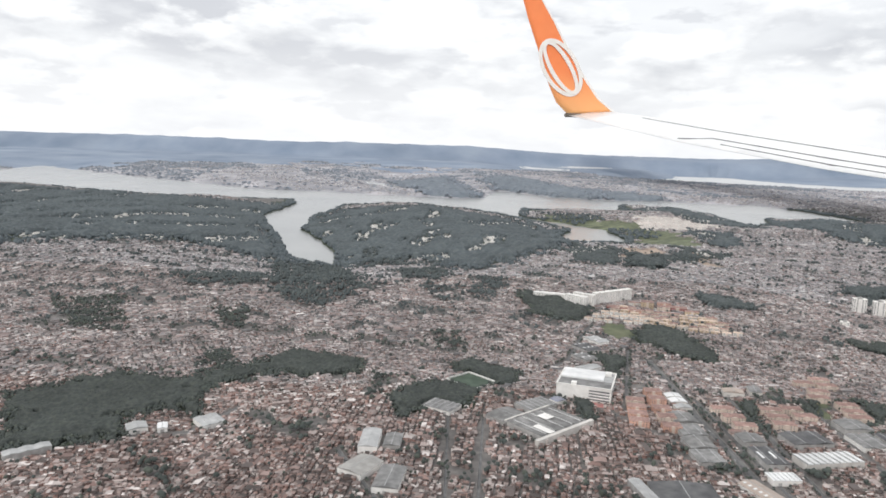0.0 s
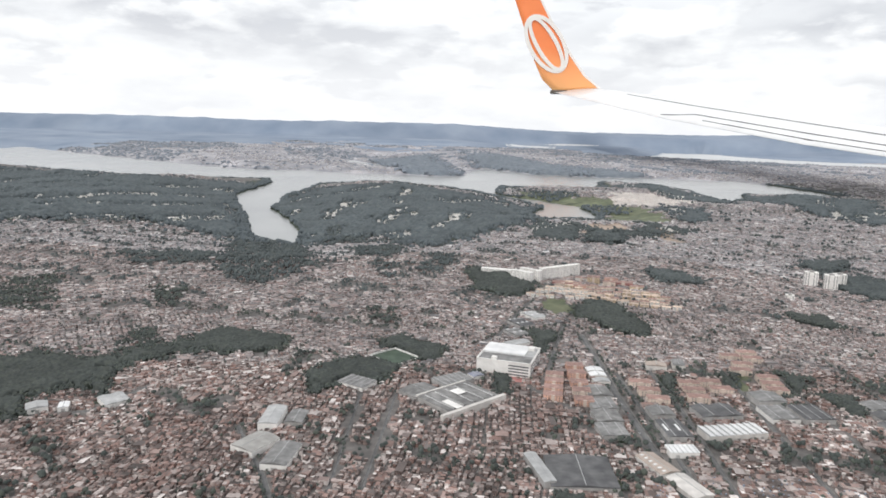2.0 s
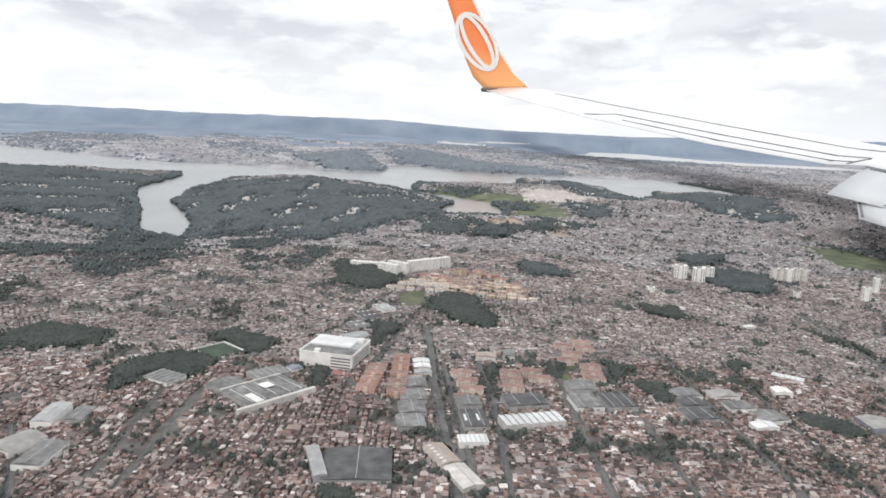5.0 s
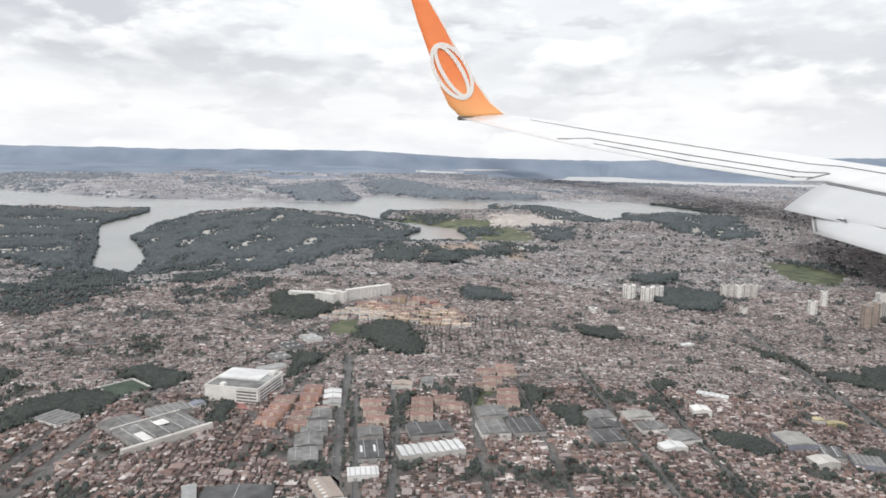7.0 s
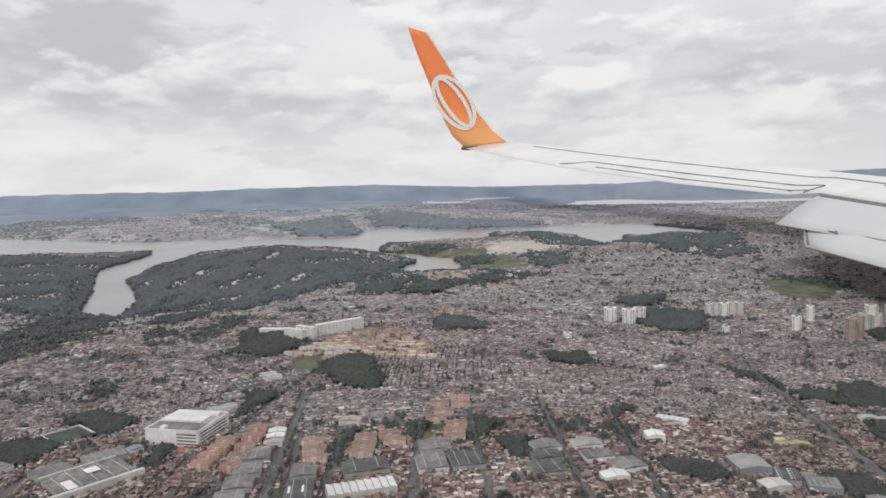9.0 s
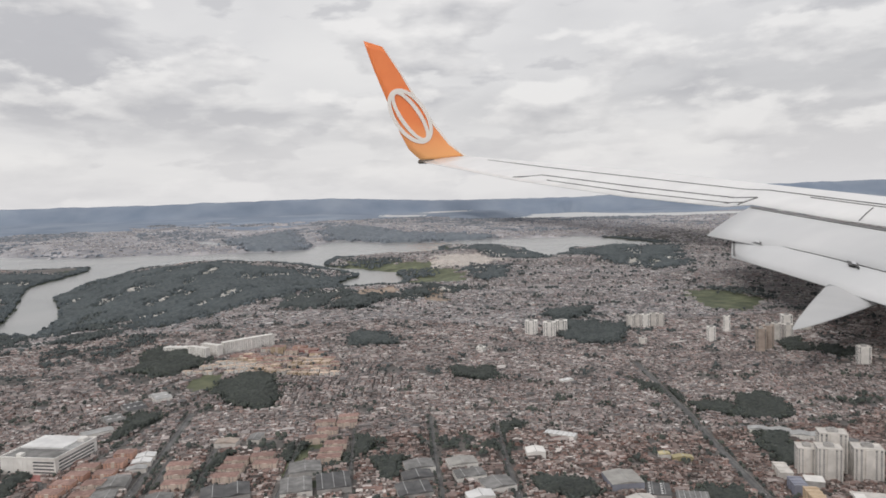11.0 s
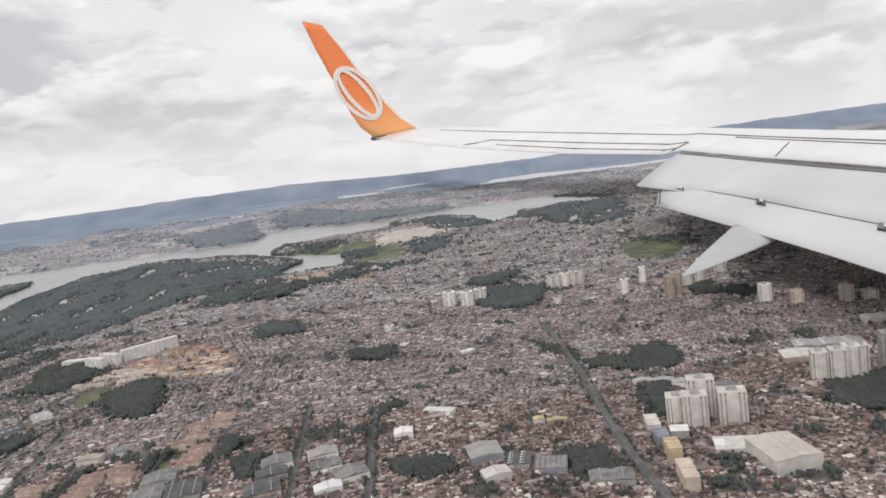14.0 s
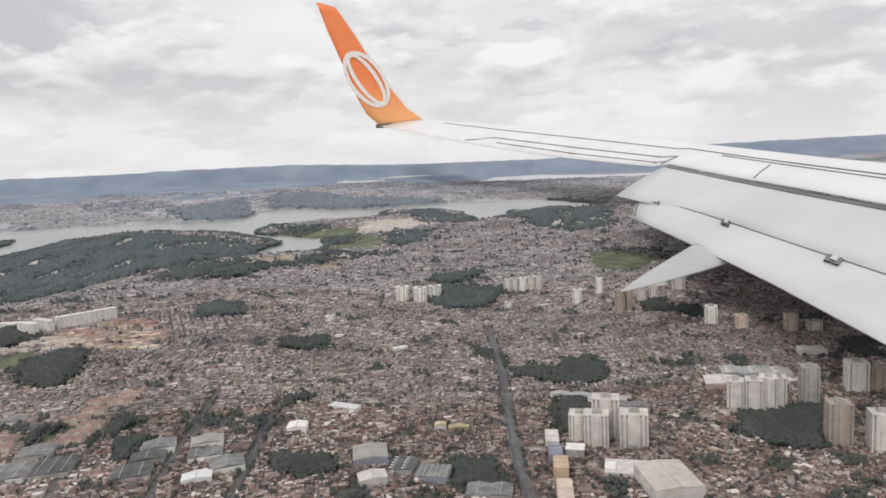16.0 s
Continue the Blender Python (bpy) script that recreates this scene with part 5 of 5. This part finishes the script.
    yy = 165 + 1350 * rs.rand(n) ** 1.5
    x = rs.uniform(0, 1, n) * (390 + 1.72 * yy) - 0.7 * yy - 40
    g = green(x, yy) + 0.32 * ((yy > 420) & (x < 170))
    k = ((g > 0.72) & (rs.rand(n) < 0.8)) | ((g > 0.5) & (rs.rand(n) < 0.12)) | ((yy < 800) & (rs.rand(n) < 0.13))
    k &= (shore(x, yy) > 6) & ~in_foot(x, yy) & ~near_road(x, yy, -0.4) & ~in_zones(("forest", "lawn", "pale"), x, yy)
    x, yy = x[k], yy[k]
    r = np.where(green(x, yy) > 0.5, rs.uniform(0.6, 1.4, len(x)), rs.uniform(0.35, 0.85, len(x))) * (1 + np.clip((yy - 420) / 700, 0, 1))
    z = land(x, yy) + 1.2 * r + 0.6
    for sel, mat in ((yy < 430, "leaf"), (yy >= 430, "leaf_mid")):
        ob = new("street_trees", crowns("street_trees", x[sel], yy[sel], z[sel], r[sel], rs, mat))
        tagged(ob, "scattered dark trees in yards and streets", "trees", kind="stuff")
    # rows of trees along the wider streets
    tx, ty = [], []
    for w, pts in ROADS:
        if w < 2.0:
            continue
        for (x0, y0), (x1, y1) in zip(pts, pts[1:]):
            L_ = math.hypot(x1 - x0, y1 - y0)
            for side in (-1, 1):
                for q in np.arange(0, L_, 1.5):
                    if rs.rand() < 0.5 and waves(x0 + q, y0 + side * 9, 28, 75) > -0.1:
                        o = side * (w / 2 + rs.uniform(0.3, 0.9))
                        tx.append(x0 + (x1 - x0) * q / L_ - (y1 - y0) / L_ * o)
                        ty.append(y0 + (y1 - y0) * q / L_ + (x1 - x0) / L_ * o)
    x, yy = np.array(tx), np.array(ty)
    k = ~in_foot(x, yy)
    x, yy = x[k], yy[k]
    r = rs.uniform(0.45, 1.0, len(x))
    tagged(new("street_trees", crowns("street_trees", x, yy, land(x, yy) + 0.9 * r + 0.4, r, rs, "leaf")), "rows of dark trees along the avenues", "trees", kind="stuff")
    # trees that lean over the water all along the shore
    x, yy = rs.uniform(-1500, 1100, 260000), rs.uniform(790, 1960, 260000)
    d = bank((LAKE,), x, yy)
    k = (d > 0.8) & (d < 15 + 8 * waves(x, yy, 60, 74)) & ~in_zones(("pale", "lawn"), x, yy) & (x > -0.72 * yy - 60)
    x, yy = x[k][:8000], yy[k][:8000]
    r = rs.uniform(1.5, 3.0, len(x))
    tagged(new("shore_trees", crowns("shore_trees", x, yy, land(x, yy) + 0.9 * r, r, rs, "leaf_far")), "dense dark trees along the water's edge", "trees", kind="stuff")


make_woods()


def single_house(w, d, h, gable, tank):
    e = new("house")
    tagged(e, "small " + ("gabled" if gable else "flat-roofed") + " plastered brick house in a tight row", "house", "houses in the near rows")
    part("wall", boxes((-w / 2, w / 2, -d / 2, d / 2, -0.8, h)), "wall_o", e)
    if gable:
        r = 0.42
        bm = prism(bmesh.new(), [(-w / 2 - 0.1, h - 0.03), (w / 2 + 0.1, h - 0.03), (w / 2 + 0.1, h + 0.05), (0, h + r), (-w / 2 - 0.1, h + 0.05)], -d / 2 - 0.1, d / 2 + 0.1)
    else:
        bm = boxes((-w / 2 - 0.05, w / 2 + 0.05, -d / 2 - 0.05, d / 2 + 0.05, h, h + 0.12), bevel=0.03)
    part("roof", bm, "roof_o", e)
    part("door", boxes((-0.12, 0.12, -d / 2 - 0.03, -d / 2 + 0.02, 0, 0.55)), "bark", e)
    for u in (-0.32, 0.32):
        part("window", boxes((u * w - 0.14, u * w + 0.14, -d / 2 - 0.03, -d / 2 + 0.02, h - 0.5, h - 0.2)), "glass", e)
    if tank:
        bm = bmesh.new()
        bmesh.ops.create_cone(bm, cap_ends=True, segments=10, radius1=0.22, radius2=0.26, depth=0.3, matrix=Matrix.Translation((w * 0.25, d * 0.25, h + (0.5 if gable else 0.27))))
        part("water_tank", bm, "tank", e, "blue plastic water tank")
    return e


def near_houses():
    rs = random.Random(14)
    kinds = [single_house(rs.uniform(2.0, 2.7), rs.uniform(2.3, 3.1), STOREY * rs.choice((1.0, 1.2, 1.8, 2.1)), k % 5 < 3, k % 3 == 0) for k in range(10)]
    for i, (x, y, a, *_) in enumerate(NEAR_LOTS):
        m = pose(x, y, float(land(x, y)), 0, 0, math.degrees(a) + (180 if i % 2 else 0))
        if i < 10:
            kinds[i].matrix_basis = m
        else:
            copy_thing(kinds[rs.randrange(10)], m)


near_houses()


def near_trees():
    rs = np.random.RandomState(31)
    kinds = []
    for k in range(5):
        e = new("tree")
        tagged(e, "leafy dark green tree in a yard between houses", "tree", "trees between the near houses")
        bm = bmesh.new()
        bmesh.ops.create_cone(bm, cap_ends=True, segments=6, radius1=0.16, radius2=0.08, depth=1.6, matrix=Matrix.Translation((0, 0, 0.6)))
        for a in range(3):
            bmesh.ops.create_cone(bm, cap_ends=True, segments=5, radius1=0.07, radius2=0.03, depth=0.9, matrix=Matrix.Translation((0, 0, 1.3)) @ Matrix.Rotation(radians(120 * a + 30 * k), 4, "Z") @ Matrix.Rotation(radians(40), 4, "X") @ Matrix.Translation((0, 0, 0.4)))
        part("trunk", bm, "bark", e)
        n = 14
        cx, cy, cz = rs.normal(0, 0.5, n), rs.normal(0, 0.5, n), 1.75 + rs.normal(0, 0.32, n)
        c = new("crown", crowns("crown", cx, cy, cz, rs.uniform(0.3, 0.55, n), rs, "leaf"))
        c.parent = e
        kinds.append(e)
    used = 0
    for i in range(600):
        x, y = rs.uniform(40, 440), rs.uniform(203, 245)
        if green(x, y) < -0.1 or in_foot(np.array([x]), np.array([y]))[0] or near_road(np.array([x]), np.array([y]), 0)[0]:
            continue
        m = pose(x, y, float(land(x, y)), 0, 0, rs.uniform(0, 360))
        if used < 5:
            kinds[used].matrix_basis = m
        else:
            copy_thing(kinds[rs.randint(5)], m)
        used += 1
        if used == 160:
            break


near_trees()


def parked_cars():
    e = new("car")
    tagged(e, "small car standing on the asphalt avenue", "car", "cars on the avenues")
    part("body", boxes((-0.24, 0.24, -0.56, 0.56, 0.07, 0.22), bevel=0.04), "car", e)
    part("cabin", boxes((-0.21, 0.21, -0.3, 0.24, 0.22, 0.37), bevel=0.05), "glass", e)
    for sx in (-1, 1):
        for sy in (-0.36, 0.36):
            bm = bmesh.new()
            bmesh.ops.create_cone(bm, cap_ends=True, segments=8, radius1=0.085, radius2=0.085, depth=0.06, matrix=Matrix.Translation((sx * 0.22, sy, 0.085)) @ Matrix.Rotation(radians(90), 4, "Y"))
            part("wheel", bm, "seam", e)
    rs = random.Random(3)
    first = True
    for w, pts in ROADS:
        if w < 2.4:
            continue
        for (x0, y0), (x1, y1) in zip(pts, pts[1:]):
            L_ = math.hypot(x1 - x0, y1 - y0)
            for k in range(int(L_ / 11)):
                t, side = rs.random(), rs.choice((-0.3, -0.12, 0.14, 0.32)) * w
                x, y = x0 + (x1 - x0) * t - (y1 - y0) / L_ * side, y0 + (y1 - y0) * t + (x1 - x0) / L_ * side
                if y < 195 or y > 345:
                    continue
                cx, cy = x0 + (x1 - x0) * t, y0 + (y1 - y0) * t
                m = pose(x, y, float(max(land(x, y), land(cx, cy))) + 0.11, 0, 0, math.degrees(math.atan2(y1 - y0, x1 - x0)) - 90)
                if first:
                    e.matrix_basis = m
                    first = False
                else:
                    copy_thing(e, m)


parked_cars()


# ---- the aircraft's wing ----
# greatly enlarged, stretched in depth and placed to fit the camera's view
# leading or upper edge and trailing or lower edge at stations from the tip towards the root
WING = [((1037, 4250, 385), (739, 4150, 353)), ((1188, 2880, 260), (927, 2700, 193)), ((1168, 1910, 183), (972, 1750, 121)), ((1080, 1340, 143), (934, 1220, 100)), ((989, 1130, 135), (854, 1010, 108)), ((899, 840, 121), (782, 730, 95)), ((850, 670, 112), (740, 565, 89)), ((820, 470, 100), (713, 385, 77))]
FLAP = [((837, 980, 104), (702, 880, 73)), ((759, 700, 93), (665, 600, 66)), ((721, 545, 86), (626, 440, 61)), ((694, 370, 76), (587, 285, 57))]
REAR_FLAP = [((724, 850, 73), (669, 768, 54)), ((665, 600, 66), (591, 492, 54)), ((626, 440, 61), (550, 357, 54)), ((587, 285, 57), (505, 222, 54))]
WINGLET = [((422, 4200, 1080), (542, 4205, 1044)), ((475, 4200, 914), (644, 4205, 890)), ((548, 4200, 723), (740, 4205, 721)), ((621, 4200, 526), (848, 4205, 566)), ((669, 4200, 430), (932, 4205, 458)), ((745, 4200, 359), (1028, 4205, 383))]


def edge_point(stations, s, k):
    """A point of the leading (k 0) or trailing edge (k 1) at station s."""
    i = min(int(s), len(stations) - 2)
    return Vector(stations[i][k]).lerp(Vector(stations[i + 1][k]), s - i)


def camber(f, thick):
    """Half thickness of the blade at the part f of its chord."""
    return thick * (0.12 + 2.6 * math.sqrt(max(f, 0.0)) * (1 - f) ** 0.9)


def facing(stations, s, towards):
    along = edge_point(stations, min(s + 0.3, len(stations) - 1), 0) - edge_point(stations, max(s - 0.3, 0), 0)
    n = along.cross(edge_point(stations, s, 1) - edge_point(stations, s, 0)).normalized()
    return n if n.dot(Vector(towards)) > 0 else -n


def on_blade(stations, s, f, thick, towards, lift=0.0):
    a, b = edge_point(stations, s, 0), edge_point(stations, s, 1)
    c = (b - a).length
    return a.lerp(b, f) + facing(stations, s, towards) * c * (camber(f, thick) + lift)


UP = (0, -0.35, 1)
FACE = (0, -1, 0.1)


def blade(name, stations, thick, mat, parent, label="", towards=UP, steps=4):
    """A lofted wing section: rounded in front, thin behind, full below."""
    bm = bmesh.new()
    fs = (0, 0.03, 0.12, 0.3, 0.55, 0.8, 1.0)
    rings = []
    n = (len(stations) - 1) * steps
    for i in range(n + 1):
        s = i / steps
        a, b = edge_point(stations, s, 0), edge_point(stations, s, 1)
        c, nrm = (b - a).length, facing(stations, s, towards)
        ring = [bm.verts.new(a.lerp(b, f) + nrm * c * camber(f, thick)) for f in fs]
        ring += [bm.verts.new(a.lerp(b, f) - nrm * c * camber(f, thick) * 0.7) for f in fs[::-1]]
        rings.append(ring)
    k = len(rings[0])
    for p, q in zip(rings, rings[1:]):
        for j in range(k):
            bm.faces.new((p[j], p[(j + 1) % k], q[(j + 1) % k], q[j])).smooth = True
    bm.faces.new(rings[0])
    bm.faces.new(rings[-1][::-1])
    bmesh.ops.recalc_face_normals(bm, faces=bm.faces)
    return part(name, bm, mat, parent, label)


def strip(name, stations, path, width, thick, mat, parent, label="", towards=UP, lift=0.006):
    """A narrow raised strip along a path of (station, part of the chord) on a blade."""
    bm = bmesh.new()
    pts = []
    for (s0, f0), (s1, f1) in zip(path, path[1:]):
        m = max(2, int(abs(s1 - s0) * 8))
        pts += [(s0 + (s1 - s0) * j / m, f0 + (f1 - f0) * j / m) for j in range(m + (path[-1] == (s1, f1)))]
    across = abs(path[-1][0] - path[0][0]) < 0.3
    rows_ = []
    for s, f in pts:
        d = (width * 0.5, 0) if across else (0, width * 0.5)
        row = []
        for side, up in ((-1, -0.01), (-1, lift), (1, lift), (1, -0.01)):
            row.append(bm.verts.new(on_blade(stations, s + side * d[0], min(1, max(0, f + side * d[1])), thick, towards, up)))
        rows_.append(row)
    for p, q in zip(rows_, rows_[1:]):
        for j in range(3):
            bm.faces.new((p[j], p[j + 1], q[j + 1], q[j]))
    bmesh.ops.recalc_face_normals(bm, faces=bm.faces)
    return part(name, bm, mat, parent, label)


def ellipse_ring(cx, y, cz, a, b, band, lean, depth):
    """An upright elliptical band with thickness, leaning sideways."""
    bm = bmesh.new()
    n, c, s = 48, math.cos(lean), math.sin(lean)
    rings = []
    for k, yy in ((0, y), (1, y), (1, y + depth), (0, y + depth)):
        ring = []
        for i in range(n):
            t = 2 * math.pi * i / n
            p, q = (a - band * k) * math.cos(t), (b - band * k) * math.sin(t)
            ring.append(bm.verts.new((cx + p * c - q * s, yy, cz + p * s + q * c)))
        rings.append(ring)
    for p, q in zip(rings, rings[1:] + rings[:1]):
        for i in range(n):
            bm.faces.new((p[i], p[(i + 1) % n], q[(i + 1) % n], q[i]))
    bmesh.ops.recalc_face_normals(bm, faces=bm.faces)
    return bm


def make_wing():
    e = new("aircraft_wing")
    tagged(e, "white airliner wing with lowered grey flaps and orange winglet", "aircraft wing")
    skin = blade("wing_panel", WING, 0.028, "wing", e, "white wing with fine dark seams")
    strip("panel_seam", WING, [(0.45, 0.3), (1, 0.36), (3, 0.4), (7, 0.46)], 0.009, 0.028, "seam", skin)
    strip("panel_seam", WING, [(4.6, 0.5), (7, 0.56)], 0.006, 0.028, "seam", skin)
    strip("aileron_seam", WING, [(0.95, 0.92), (1.15, 0.7), (2, 0.7), (3.9, 0.74)], 0.012, 0.028, "seam", skin)
    strip("aileron_seam", WING, [(1.3, 0.86), (3.6, 0.9)], 0.009, 0.028, "seam", skin)
    strip("aileron_seam", WING, [(3.5, 0.97), (3.95, 0.76)], 0.03, 0.028, "seam", skin)
    strip("panel_seam", WING, [(5.35, 0.58), (5.25, 0.97)], 0.006, 0.028, "seam", skin)
    # a dark sheet stands in for the shade between the fixed wing and the flap
    back = Vector((6, 12, -2))
    cove = [(tuple(edge_point(WING, 4 + i, 1) + back), tuple(edge_point(FLAP, i, 0).lerp(edge_point(FLAP, i, 1), 0.12) + back)) for i in range(4)]
    blade("flap_cove", cove, 0.03, "seam", e, "dark sheet for the shaded gap between wing and flap")
    fl = blade("flap", FLAP, 0.03, "flap", e, "lowered pale grey flap")
    # the gap's shade again, as a dark strip laid on the flap
    strip("flap_seam", FLAP, [(0.03, 0.07), (3, 0.07)], 0.07, 0.03, "seam", fl)
    rear = blade("rear_flap", REAR_FLAP, 0.035, "flap", e, "second lowered flap, pale grey")
    strip("flap_seam", REAR_FLAP, [(0.02, 0.04), (3, 0.04)], 0.04, 0.035, "seam", rear)
    strip("flap_seam", REAR_FLAP, [(0.02, 0.05), (0.04, 0.95)], 0.03, 0.035, "seam", rear)
    for s in (0.32, 1.27, 2.4):
        strip("hinge_bracket", REAR_FLAP, [(s, 0.05), (s, 0.3)], 0.11, 0.035, "seam", rear, "dark hinge bracket", lift=0.014)
        strip("hinge_cover", REAR_FLAP, [(s + 0.01, 0.1), (s + 0.01, 0.26)], 0.045, 0.035, "flap", rear, "pale hinge cover", lift=0.022)
    # the pointed fairing of the flap track
    tip, top, side, low = [Vector(p) for p in [(472, 384, 52), (569, 495, 54), (595, 501, 54), (579, 441, 52)]]
    bm = bmesh.new()
    n, rings = 14, []
    mid, half_a, half_b = (top + low) / 2, (low - top) * 0.38, (side - (top + low) / 2)
    for i in range(9):
        k = i / 8
        r = (k * 1.02 + 0.02) ** 0.8
        c = tip.lerp(mid, k * 1.15)
        rings.append([bm.verts.new(c + (half_a * math.cos(2 * math.pi * j / n) + half_b * math.sin(2 * math.pi * j / n) * 0.9 + Vector((0, 0, 2.2)) * math.sin(2 * math.pi * j / n)) * r) for j in range(n)])
    for p, q in zip(rings, rings[1:]):
        for j in range(n):
            bm.faces.new((p[j], p[(j + 1) % n], q[(j + 1) % n], q[j])).smooth = True
    bm.faces.new(rings[0])
    bm.faces.new(rings[-1][::-1])
    bmesh.ops.recalc_face_normals(bm, faces=bm.faces)
    part("flap_track_fairing", bm, "fairing", e, "pointed pale grey fairing below the flap")
    wl = blade("winglet", [(b, a) for a, b in WINGLET], 0.02, "winglet", e, "bright orange upturned winglet with white rings", FACE)
    swapped = [(b, a) for a, b in WINGLET]
    strip("leading_edge", swapped, [(0.0, 0.045), (5, 0.02)], 0.085, 0.02, "ring", wl, "thin white leading edge", FACE)
    for a, b, y in ((186, 106, 4193), (178, 66, 4191)):
        part("emblem_ring", ellipse_ring(684, y, 632, a, b, 23, radians(-57), 5), "ring", wl, "white ring painted on the winglet")
    blunt = edge_point(WING, 0, 1)
    part("tip_fairing", boxes((blunt.x - 22, blunt.x + 75, blunt.y - 16, blunt.y + 30, blunt.z - 9, blunt.z + 14), bevel=6), "bark", e, "dark brown tip fairing")


make_wing()
